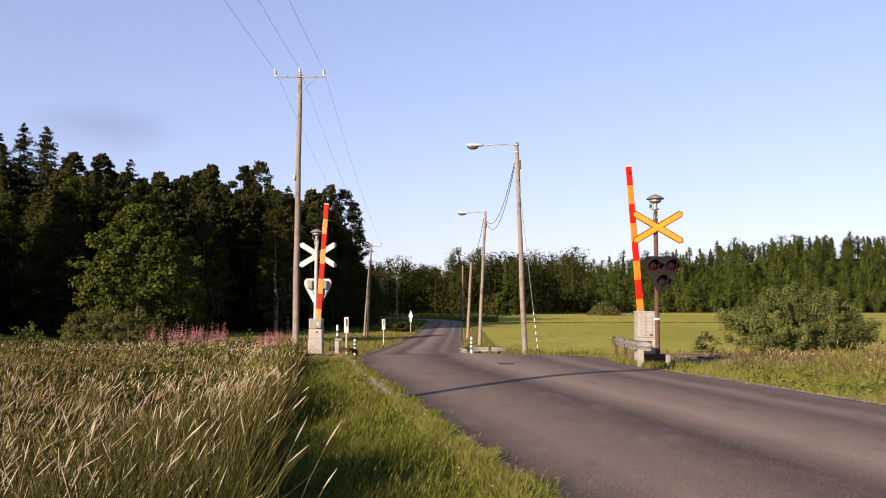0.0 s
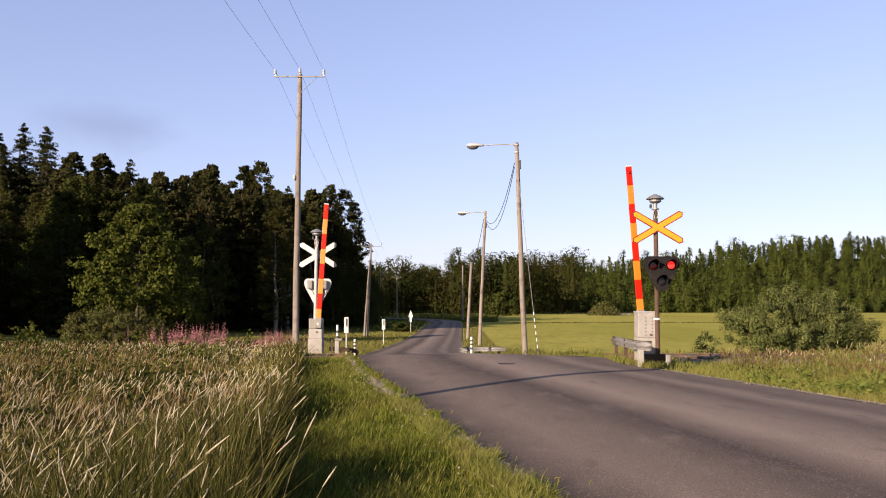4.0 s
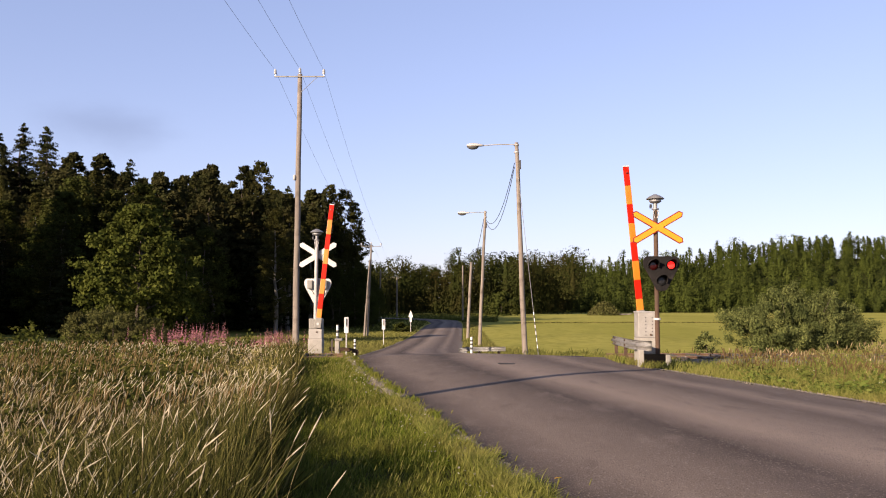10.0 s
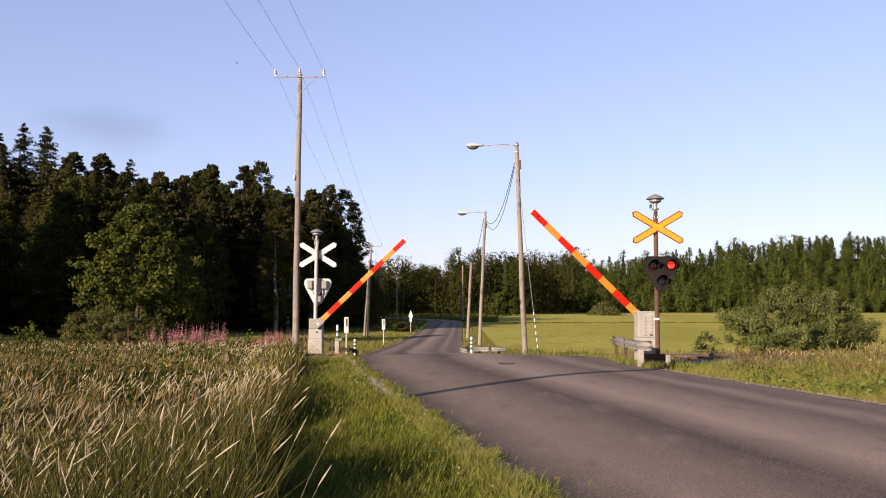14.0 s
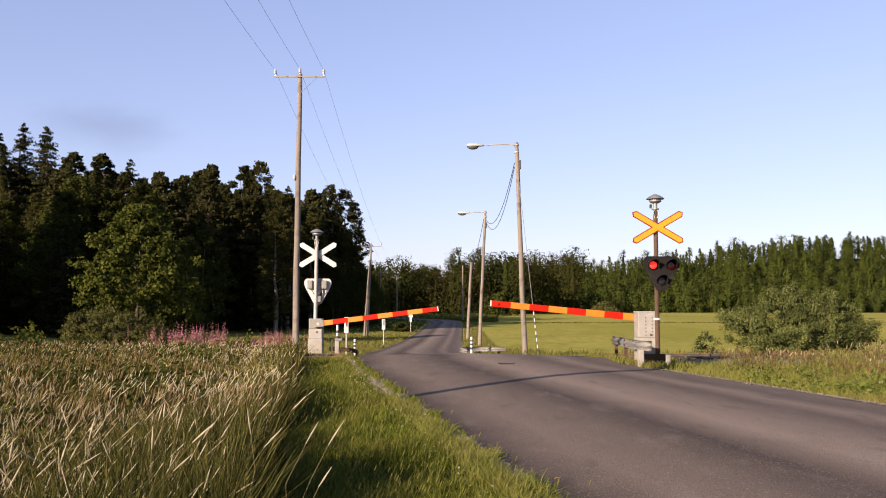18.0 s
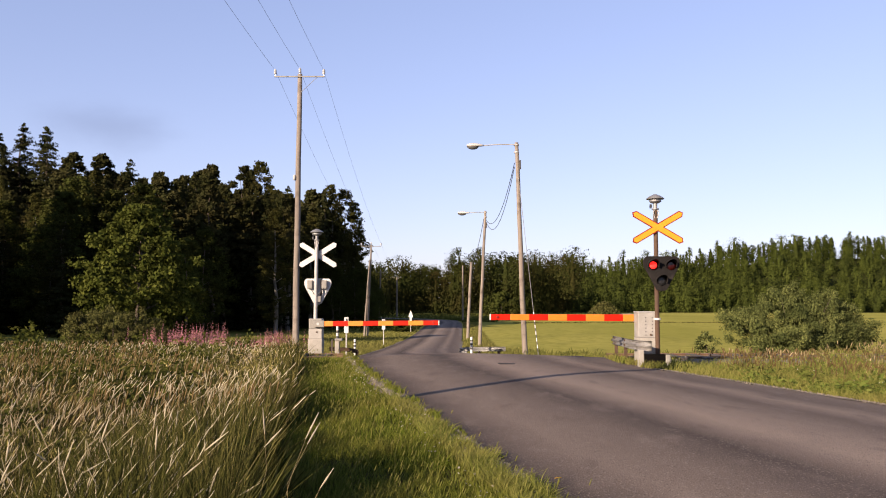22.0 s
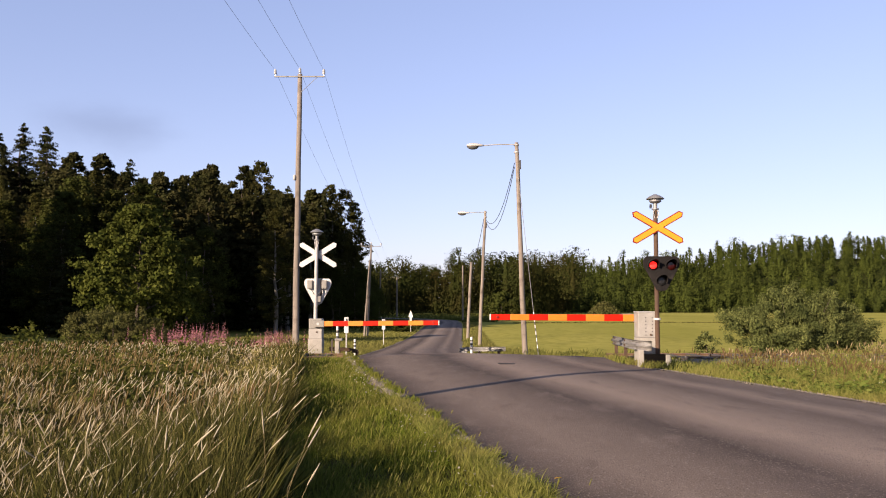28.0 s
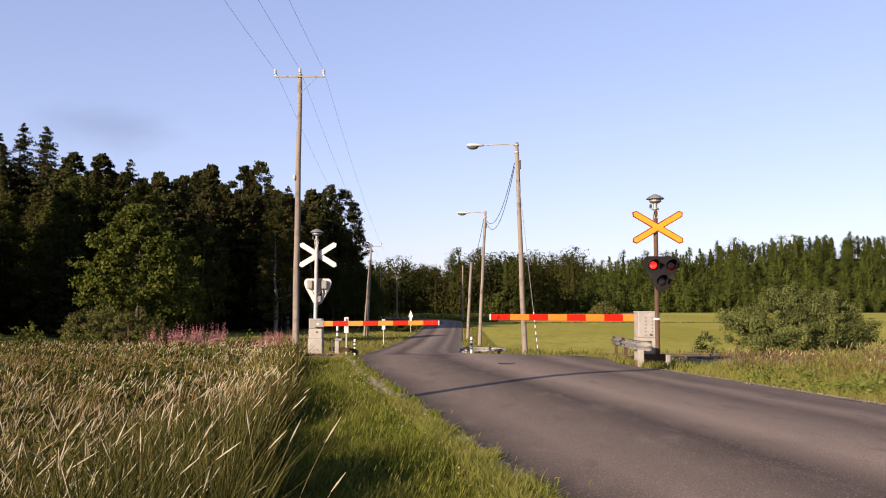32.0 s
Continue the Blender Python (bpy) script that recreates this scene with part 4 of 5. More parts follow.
def spruce(name, label, seed, height, radius, n, mat, at=(0, 0, 0), group="", spray=0.0085):
    """A spruce: whorls of drooping fan-shaped branches, shorter towards the pointed top."""
    rng = np.random.default_rng(seed)
    t = thing(name, at, label, "tree", group)
    limb_mesh(t, rng, height, height * 0.014, 4, bark, 0.8)
    nb = 380
    s = 0.985 * rng.random(nb) ** 0.92
    az = rng.uniform(0, 2 * math.pi, nb)
    ln = np.minimum(radius * (1 - s) ** 0.85, 3.5) * rng.uniform(0.5, 1.2, nb) + 0.06
    per = n // nb
    u = rng.random((nb, per)) ** 0.75
    r = ln[:, None] * u
    side = rng.uniform(-1, 1, (nb, per)) * 0.34 * ln[:, None] * (1.05 - u) + rng.normal(0, 0.05, (nb, per))
    x = r * np.cos(az)[:, None] - side * np.sin(az)[:, None]
    y = r * np.sin(az)[:, None] + side * np.cos(az)[:, None]
    z = height * (0.05 + 0.945 * s)[:, None] - 0.5 * r + 0.3 * r * u - 0.25 * np.abs(side) + rng.normal(0, 0.05, (nb, per))
    pts = np.stack([x, y, z], -1).reshape(-1, 3)
    out = np.stack([np.cos(az), np.sin(az), np.zeros(nb)], 1).repeat(per, 0)
    v, f = leaves(rng, pts, height * spray * (0.4 + 0.75 * (1 - s)).repeat(per), aim=out + [0, 0, -0.35], long=2.6, face=out * 0.8 + [0, 0, 0.6], loose=0.5)
    mesh_np("crown", v, f, mat, t)
    return t


def pine(name, label, seed, height, radius, n, mat, at=(0, 0, 0), group=""):
    rng = np.random.default_rng(seed)
    t = thing(name, at, label, "tree", group)
    limb_mesh(t, rng, height, height * 0.013, 12, bark, radius, 0.5)
    pts, face = crown_points(rng, 130, n, height, height * 0.36, radius, 0.75, 0.12, 0.35)
    v, f = leaves(rng, pts, height * 0.011, long=1.9, face=face, loose=0.8)
    mesh_np("crown", v, f, mat, t)
    return t


WOOD = "edge of the dark wood"
protos = [
    (spruce("spruce_tree", "tall dark spruce at the edge of the wood", 11, 20, 6.6, 19000, needle_spruce, (-90, 120, 1.5), WOOD), 20),
    (spruce("spruce_tree", "tall dark spruce at the edge of the wood", 12, 18, 5.6, 17000, needle_spruce, (-96, 124, 1.5), WOOD), 18),
    (pine("pine_tree", "tall pine with a rounded dark crown at the wood", 13, 18, 2.5, 11000, needle_pine, (-102, 120, 1.5), WOOD), 18),
    (pine("pine_tree", "tall pine with a rounded dark crown at the wood", 14, 18, 2.9, 11500, needle_pine, (-108, 126, 1.5), WOOD), 18),
    (broadleaf("birch_tree", "tall birch with drooping foliage at the wood", 15, 17, 2.5, 2.7, 15000, 0.13, leaf_birch, birch_bark, 260, (-114, 120, 1.5), 0.65, 0.11, WOOD), 17),
    (broadleaf("birch_tree", "tall birch with drooping foliage at the wood", 16, 17, 2.0, 2.3, 14000, 0.13, leaf_birch, birch_bark, 240, (-120, 125, 1.5), 0.55, 0.12, WOOD), 17),
    (broadleaf("alder_tree", "dark broadleaf tree in front of the wood", 17, 11, 0.6, 2.9, 12000, 0.13, leaf_broad, None, 220, (-126, 120, 1.5), 0.7, 0.11, WOOD), 11),
    (broadleaf("alder_tree", "dark broadleaf tree in front of the wood", 18, 10, 0.5, 2.6, 11000, 0.13, leaf_broad, None, 200, (-132, 124, 1.5), 0.6, 0.12, WOOD), 10),
    (spruce("spruce_tree", "coarse tall spruce added where the wood goes on, to cast shade", 19, 20, 3.6, 1900, needle_spruce, (-138, 120, 1.5), WOOD, 0.024), 20),
    (broadleaf("birch_tree", "coarse tall birch added where the wood goes on, to cast shade", 20, 18, 2.0, 3.8, 1700, 0.5, leaf_birch, birch_bark, 80, (-144, 124, 1.5), 0.6, 0.16, WOOD), 18),
]


def plant(k, x, y, height, rng):
    ob, h0 = protos[k]
    s = height / h0
    w = s * rng.uniform(0.92, 1.12)
    z = float(ground_z(x, y))
    return copy_thing(ob, pose(x, y, z, 0, 0, rng.uniform(0, 360)) @ Matrix.Diagonal((w, w, s, 1)))


def wood_edge():
    """The dark wood left of the road: skyline trees, filling trees behind and below, and unseen trees added towards the
    sun to shade it.
    """
    rng = np.random.default_rng(77)
    # x, y, height of the top above eye level ground, kind
    sky_line = [(-46.6, 88, 20.2, 0), (-43.2, 91, 18.4, 0), (-40.0, 90, 17.2, 1), (-47.5, 86, 17.0, 2), (-44.0, 88, 21.2, 0), (-41.6, 88, 20.9, 1), (-45.0, 86, 18.5, 1), (-38.5, 88, 17.9, 3), (-35.7, 88, 17.8, 2), (-32.8, 88, 17.3, 0), (-29.7, 88, 15.9, 2), (-27.5, 89, 15.6, 3), (-24.8, 90, 17.1, 2), (-26.7, 92, 16.7, 3), (-21.3, 90, 16.9, 3), (-19.5, 90, 17.4, 4), (-17.7, 96, 15.6, 0), (-16.2, 104, 16.3, 2), (-13.9, 104, 17.0, 5), (-12.4, 106, 16.6, 4), (-11.2, 108, 15.2, 5)]
    for x, y, h, k in sky_line:
        plant(k, x, y, (h - float(ground_z(x, y))) * (0.99 if k < 2 else 0.965), rng)
    for i in range(14):
        x, y = rng.uniform(-54, -36), rng.uniform(90, 100)
        plant(int(rng.integers(0, 4)), x, y, rng.uniform(16.0, 18.5) if x < -40 else rng.uniform(14.5, 16.5), rng)
    for i in range(22):
        x = -50 + 28 * (i + rng.random()) / 22
        plant(int(rng.integers(0, 4)), x, rng.uniform(99, 107), rng.uniform(15.5, 17.4) if x < -33 else rng.uniform(14.5, 16.5), rng)
    spots = []
    for i in range(95):
        y = rng.uniform(80, 112)
        x = rng.uniform(-0.56 * y, -0.145 * y)
        spots.append((x, y))
    for x, y in spots:
        plant(int(rng.integers(0, 6)), x, y, rng.uniform(10.5, 15.2) * (1 if x / y < -0.25 else 0.92), rng)
    for i in range(46):
        y = rng.uniform(67, 84)
        x = rng.uniform(-0.60 * y, -0.27 * y)
        plant((0, 1, 5, 6, 7, 1)[int(rng.integers(0, 6))] if x < -0.37 * y else int(rng.integers(6, 8)), x, y, (rng.uniform(7.5, 12.5) if x < -0.44 * y else rng.uniform(8.5, 13)) if x < -0.35 * y else rng.uniform(6, 10), rng)
    for i in range(12):
        y = rng.uniform(96, 112)
        plant(int(rng.integers(0, 6)), rng.uniform(-0.32, -0.135) * y, y, rng.uniform(12, 14), rng)
    # coarse trees hidden behind the wood, added to shade the road's far end
    for i in range(44):
        y = rng.uniform(112, 200)
        plant(8 + i % 2, rng.uniform(-0.34, -0.116) * y, y, rng.uniform(13, 16), rng)
    for i in range(22):
        y = rng.uniform(86, 104)
        x = rng.uniform(-0.30 * y, -0.105 * y)
        plant(6 + i % 2, x, y, rng.uniform(4.0, 8.0), rng)
    # single crowns that stand out before the dark mass
    for x, y, h, k in ((-32.7, 75, 13.8, 6), (-30.2, 77, 12.6, 7), (-36.8, 76, 12.4, 5), (-39.2, 74, 10.5, 4), (-14.6, 74, 11.0, 5)):
        plant(k, x, y, h, rng)
    # dense inner edge that keeps the ground beyond it in shade
    for i in range(24):
        plant(i % 4, rng.uniform(-28, -14.5), rng.uniform(76, 91), rng.uniform(12.5, 14.6), rng)
    for i in range(60):
        y = rng.uniform(100, 140)
        plant((2, 3, 4, 5, 8, 9)[i % 6], rng.uniform(-0.30, -0.125) * y, y, rng.uniform(14.5, 17.5), rng)
    for i in range(44):
        y = rng.uniform(148, 215)
        plant(8 + i % 2, rng.uniform(-0.17, -0.10) * y, y, rng.uniform(13, 16.5), rng)
    for i in range(20):
        y = rng.uniform(90, 113)
        plant(6 + i % 2, rng.uniform(-0.125, -0.082) * y, y, rng.uniform(3.5, 6.5), rng)
    # the wood carried on out of view towards the sun, added to shade its foot
    for i in range(46):
        y = 49.5 + 45.5 * (i + rng.random()) / 46
        x = -0.66 * y - (i % 3) * 3.6 - rng.uniform(0, 1.2)
        plant(8 + i % 2, x, y, rng.uniform(18, 20.5) - 11.5 * float(sm(58.5, 63.5, y)), rng)


wood_edge()
for ob, _ in protos:
    x, y = ob.location.x, ob.location.y
    ob.location.z = float(ground_z(x, y))

lone = broadleaf("aspen_tree", "sunlit green broadleaf tree standing before the dark wood", 31, 8.3, 0.5, 2.95, 24000, 0.15, leaf_lone, bark, 300, (-18.0, 50.0, -0.95), 0.74, 0.10, stems=16, loose=0.8)
broadleaf("willow_bush", "low dull green willow bush in the tall grass", 33, 1.8, 0.1, 1.1, 3500, 0.085, leaf_shrub, None, 40, (-17.9, 43.0, -0.75), 0.45, 0.15, "bushes", "bush")


def lobed_bush(name, label, seed, at, lobes, clumps, n_leaf, leaf, mat):
    """A wide bush: bare twigs from the root and leaf tufts over several rounded lobes of (x, y, z, rx, ry, rz)."""
    rng = np.random.default_rng(seed)
    t = thing(name, at, label, "bush", "bushes")
    lb = np.array(lobes)
    share = lb[:, 3] * lb[:, 5]
    which = rng.choice(len(lb), clumps, p=share / share.sum())
    d = unit(rng.normal(size=(clumps, 3)))
    d[:, 2] = np.abs(d[:, 2]) * np.where(rng.random(clumps) < 0.75, 1, -0.6)
    deep = (1 + rng.normal(0, 0.10, clumps)) * (1 - 0.5 * rng.random(clumps) ** 2.4)
    c = lb[which, :3] + d * lb[which, 3:] * deep[:, None]
    c = c[c[:, 2] > 0.06]
    d = d[:len(c)] * 0 + unit(c - [0, 0, 0.5])
    k = len(c)
    idx = rng.integers(0, k, n_leaf)
    size = rng.uniform(0.07, 0.15, k)
    gap = np.clip(rng.normal(0, 1, (n_leaf, 3)), -1.6, 1.6)
    p = c[idx] + gap * size[idx][:, None] * [1, 1, 0.85]
    p[:, 2] = np.maximum(p[:, 2], 0.05)
    v, f = leaves(rng, p, leaf, aim=d[idx] + [0, 0, 0.7], long=2.1, face=unit(gap) * 0.9 + d[idx] * 0.7 + [0, 0, 0.2], loose=0.5)
    mesh_np("crown", v, f, mat, t)
    b = fresh()
    for i in range(52):
        e = Vector(c[int(rng.integers(0, k))])
        foot = Vector((e.x * 0.3, e.y * 0.3, -0.1))
        mid = foot.lerp(e, 0.5) + Vector((0, 0, 0.12 * e.z))
        rod(b, foot, mid, 0.022, 0.014, 5)
        rod(b, mid, e, 0.014, 0.005, 5)
    part("stems", b, bark, t)
    return t


lobed_bush("willow_bush", "low dull olive willow bush in the tall grass", 32, (-16.2, 42.0, -0.8), [(-1.5, 0, 0.5, 1.2, 1.1, 1.25), (-0.2, 0, 0.6, 1.4, 1.2, 1.45), (1.3, 0.1, 0.6, 1.3, 1.2, 1.4), (2.3, 0, 0.4, 0.7, 0.8, 0.9)], 300, 22000, 0.055, leaf_shrub)
lobed_bush("willow_bush", "wide rounded grey-green willow bush beyond the railway", 34, (12.72, 30.6, -0.45), [(-1.95, 0, 0.85, 0.85, 0.9, 1.1), (-1.1, -0.3, 0.7, 0.95, 0.9, 1.1), (-0.35, 0.1, 0.95, 1.15, 1.2, 1.5), (0.6, 0, 0.9, 1.2, 1.2, 1.6), (1.5, 0.1, 0.8, 1.1, 1.1, 1.25), (2.3, 0, 0.5, 0.65, 0.8, 0.85), (0.3, -0.6, 0.5, 2.0, 0.7, 0.7)], 520, 100000, 0.034, leaf_willow)
broadleaf("willow_bush", "small grey-green willow shoot by the railway", 37, 0.95, 0.05, 0.46, 2200, 0.045, leaf_willow, None, 26, (8.9, 28.8, -0.45), 0.5, 0.2, "bushes", "bush", 6)
broadleaf("willow_bush", "round shrub at the edge of the far wood", 39, 5.2, 0.2, 4.6, 2600, 0.42, leaf_broad, None, 50, (13.6, 198.0, -0.6), 0.5, 0.15, "bushes", "bush", 6)
broadleaf("willow_bush", "low shrub at the roadside bend", 40, 0.9, 0.05, 0.8, 1400, 0.11, leaf_broad, None, 30, (-3.9, 79.5, -1.0), 0.5, 0.16, "bushes", "bush", 6)


def far_wood(name, label, seed, spots, heights, leaf, n, mat, firs, wide, inside=0.28, bare=0.9):
    """Far trees as one object: each crown of leaf clumps round a dense inside, conifers pointed, the others rounded."""
    rng = np.random.default_rng(seed)
    pieces = []
    i, j = (q.ravel() for q in np.meshgrid(np.arange(5), np.arange(7)))
    k = (j + 1) % 7
    rings = np.stack([j * 6 + i, k * 6 + i, k * 6 + i + 1, j * 6 + i + 1], 1)
    u, w = np.meshgrid(np.linspace(0.04, 0.94, 6), np.arange(7) * 2 * math.pi / 7)
    for (x, y), h in zip(spots, heights):
        kind = rng.random()
        conifer, foot = kind < firs, rng.uniform(0.15, 0.38) if kind > bare else 0.02
        rad = h * (0.19 if conifer else 0.2) * wide * rng.uniform(0.75, 1.25)
        power, m = rng.uniform(0.7, 0.95), 34
        s = np.linspace(0.03, 0.97, m)

        def girth(q):
            return (1 - q) ** power if conifer else np.sin(np.clip(0.16 + q * 0.84, 0, 1) * math.pi) ** 0.6

        az = rng.uniform(0, 2 * math.pi, m)
        rr = rad * girth(s) * rng.uniform(0.45, 0.95, m)
        z0 = float(ground_z(x, y)) + h * foot
        top = h * (0.985 - foot)
        c = np.stack([rr * np.cos(az), rr * np.sin(az), top * s], 1)
        size = rad * (0.08 + 0.34 * girth(s)) * rng.uniform(0.7, 1.2, m)
        idx = rng.integers(0, m, n)
        gap = np.clip(rng.normal(0, 0.75, (n, 3)), -1.1, 1.1)
        p = c[idx] + gap * size[idx][:, None] * [1, 1, 1.0 if conifer else 0.9]
        out = unit(c[idx] * [1, 1, 0.0] + [0, 0, 0.15 * rad])
        face = unit(gap) * 0.8 + out * 0.9 + [0, 0, 0.1]
        pieces.append(leaves(rng, p + [x, y, z0], leaf, long=1.3, face=face, loose=0.18))
        core = inside * rad * girth(u) * np.sqrt(1 - u) * (1 + rng.normal(0, 0.12, u.shape))
        pieces.append((np.stack([x + core * np.cos(w), y + core * np.sin(w), z0 + top * u], -1).reshape(-1, 3), rings))
    v, f = joined(pieces)
    return tagged(mesh_np(name, v, f, mat), label, "wood", kind="stuff")


rng = np.random.default_rng(91)
spots, tall = [], []
for i in range(115):
    y = rng.uniform(228, 300)
    spots.append((rng.uniform(-0.13, 0.155) * y, y))
    tall.append(rng.uniform(11.5, 16.0) + 3.0 * (spots[-1][0] / y > 0.04))
for x, y, h in ((4.5, 235, 18.5), (10.5, 236, 19.0), (-11, 230, 16), (2.5, 232, 16.5), (7.5, 230, 16.0), (-14.5, 226, 15.0)):
    spots.append((x, y))
    tall.append(h)
far_wood("far_wood", "dark mixed wood across the end of the road", 92, spots, tall, 0.35, 1300, leaf_far_dark, 0.35, 1.6, 0.15, 0.75)
spots, tall = [], []
for row, y0 in enumerate((320, 338, 358, 380, 404, 430, 446)):
    x = 0.075 * y0
    while x < 0.62 * y0:
        x += rng.uniform(2.0, 4.8)
        y = y0 + rng.uniform(-6, 6)
        spots.append((x, y))
        h = rng.uniform(5, 10) if row == 0 else rng.uniform(8.5, 13) if row < 5 else rng.uniform(10, 13.5) if rng.random() < 0.85 else rng.uniform(13.5, 16.5)
        tall.append(h + 1.5 * (1 - float(sm(0.19, 0.31, x / y))))
far_wood("far_wood", "sunlit green mixed wood on the rise beyond the field", 93, spots, tall, 0.44, 850, leaf_far, 0.5, 1.65, 0.28, 1.1)
spots, tall = [], []
for i in range(420):
    a = rng.uniform(0, 2 * math.pi)
    r = rng.uniform(360, 480)
    x, y = r * math.cos(a), r * math.sin(a)
    if y < 0.9 * abs(x):
        spots.append((x, y))
        tall.append(rng.uniform(12, 18))
far_wood("far_wood", "distant wood closing the fields all round", 94, spots, tall, 1.6, 60, leaf_far, 0.45, 1.2)


def mound():
    """A heap of cut brush and earth in the field."""
    t = thing("brush_heap", (38.7, 200, -0.6), "heap of cut brush and pale branches in the field", "brush heap")
    rng = np.random.default_rng(44)
    n = 1700
    a, r = rng.uniform(0, 2 * math.pi, n), np.sqrt(rng.random(n))
    c = np.stack([3.9 * r * np.cos(a) - 0.8, 2 * r * np.sin(a), 3.3 * (1 - r * r) * rng.random(n) ** 0.6 + 0.15], 1)
    v, f = leaves(rng, c, 0.4)
    mesh_np("brush", v, f, leaf_shrub, t)
    for k in range(14):
        b = fresh()
        x = rng.uniform(0.5, 4.5)
        rod(b, (x - 1.4, rng.uniform(-1, 0.5), 0.15), (x + 1.4, rng.uniform(-1, 0.5), rng.uniform(0.15, 0.5)), 0.12, 0.06, 5)
        part("branch", b, wood_pole, t)


mound()


# ---- grasses and weeds ----
def scatter(rng, n, y0, y1, xl, xr, power=1.0):
    """Places with even density in the view: more near, fewer far."""
    y = y0 * (y1 / y0) ** (rng.random(n) ** power)
    lo, hi = xl(y), xr(y)
    x = lo + (hi - lo) * rng.random(n)
    return np.stack([x, y, ground_z(x, y) - 0.01], 1)


def tall_edge(y):
    return -0.158 * y - 0.42 - 0.14 * np.sin(y * 0.9) - 0.10 * np.sin(y * 2.7)


def patch(p, scale, seed):
    return np.array([noise.noise(Vector((a * scale, b * scale, seed))) for a, b, _ in p])


def tall_grass():
    rng = np.random.default_rng(101)
    west = lambda y: -0.60 * y - 0.6
    c = scatter(rng, 4200, 2.4, 46, west, tall_edge)
    per = 15
    p = np.repeat(c, per, 0)
    n = len(p)
    p[:, :2] += rng.normal(0, 1, (n, 2)) * (0.022 + 0.009 * p[:, 1])[:, None]
    lower = 1 - 0.20 * sm(10, 26, p[:, 1])
    # a low dense layer of green leaves that keeps the foot of the meadow in the dark
    u = np.repeat(scatter(rng, 2600, 3.2, 24, west, tall_edge), 16, 0)
    u[:, :2] += rng.normal(0, 1, (len(u), 2)) * (0.03 + 0.012 * u[:, 1])[:, None]
    under = blades(rng, u, rng.uniform(0.16, 0.42, len(u)), 0.007 + 0.0012 * u[:, 1], 0.45, (0.05, 0.0), 2)
    size = np.repeat(rng.uniform(0.65, 1.15, len(c)), per)
    h = (0.3 + 0.55 * rng.random(n) ** 0.8) * size * (1 + 0.4 * patch(p, 0.5, 1.0)) * lower
    v, f, _, _ = blades(rng, p, h, 0.0056 + 0.00095 * p[:, 1], 0.3 + 0.35 * sm(8, 16, p[:, 1]), (0.06, 0.0))
    # a taller thick clump by the verge, which shades it
    k = 9000
    ty = rng.uniform(3.2, 7.0, k)
    t = np.stack([tall_edge(ty) - 0.05 - 1.0 * rng.random(k), ty, np.zeros(k)], 1)
    t[:, 2] = ground_z(t[:, 0], t[:, 1])
    clump = blades(rng, t, rng.uniform(0.5, 1.15, k), rng.uniform(0.005, 0.012, k), 0.24, (0.02, 0.0), 4)
    tagged(mesh_np("verge_side_grass", clump[0], clump[1], grass_shaded), "thick clump of tall grass by the verge in a shaded green", "grass", kind="stuff")
    v, f = joined([(v, f), under[:2]])
    # the same meadow and verge go on beside and behind the viewpoint
    k = 1500
    c2 = np.stack([rng.uniform(-9, -2.3, k), rng.uniform(-4, 3.4, k), np.zeros(k)], 1)
    p2 = np.repeat(c2, 20, 0)
    p2[:, :2] += rng.normal(0, 0.09, (len(p2), 2))
    p2[:, 2] = ground_z(p2[:, 0], p2[:, 1])
    b2 = blades(rng, p2, rng.uniform(0.4, 0.85, len(p2)), np.full(len(p2), 0.011), 0.34, (0.06, 0.0))
    k = 12000
    yy = rng.uniform(-9, 3.4, k)
    p3 = np.stack([rng.uniform(0, 1, k) * (road_l(yy) + 2.6) - 2.6, yy, np.zeros(k)], 1)
    p3[:, 2] = ground_z(p3[:, 0], p3[:, 1])
    b3 = blades(rng, p3, rng.uniform(0.05, 0.14, k), np.full(k, 0.008), 0.5, (0.06, 0.0))
    v2, f2 = joined([b2[:2], b3[:2]])
    tagged(mesh_np("grass_by_viewpoint", v2, f2, grass_green), "uncut and mown grass beside the road", "grass", kind="stuff")
    # bent and broken leaves between the tussocks, lying in all directions
    q = scatter(rng, 36000, 3.4, 46, west, tall_edge)
    m = len(q)
    q[:, 2] += rng.uniform(0.12, 0.78, m) * (1 + 0.3 * patch(q, 0.5, 1.0)) * (1 - 0.2 * sm(10, 26, q[:, 1]))
    aim = np.stack([rng.normal(0.25, 0.6, m), rng.normal(0, 0.5, m), rng.normal(0.5, 0.6, m)], 1)
    v2, f2 = leaves(rng, q, 0.0035 + 0.00105 * q[:, 1], aim=aim, long=1.0)
    ctr = np.repeat(q, 4, 0)
    longer = np.tile([9.0, 1.0, 9.0, 1.0], m)[:, None] / (1 + 0.05 * np.repeat(q[:, 1], 4)[:, None])
    v2 = ctr + (v2 - ctr) * np.maximum(longer, 1.0)
    tagged(mesh_np("bent_grass_leaves", v2, f2, grass_straw), "bent straw and green leaves among the tussocks", "grass", kind="stuff")
    tagged(mesh_np("tall_grass", v, f, grass_tall), "dense tall green and straw-coloured meadow grass", "grass", kind="stuff")
    p = scatter(rng, 9000, 3.6, 44, west, lambda y: tall_edge(y) - 0.1 - 0.4 * (1 - sm(5, 8, y)))
    p = p[rng.random(len(p)) < 0.30 + 0.12 * sm(5, 8, p[:, 1]) + 0.3 * sm(12, 22, p[:, 1])]
    n = len(p)
    near = 1 - sm(7, 14, p[:, 1])
    h = rng.uniform(0.55, 1.0, n) * (1 + 0.25 * patch(p, 0.4, 4.0)) * (0.85 + 0.2 * near)
    v, f, tip, out = blades(rng, p, h, 0.0028 + 0.00036 * p[:, 1], 0.26, (0.2, 0.0), 4)
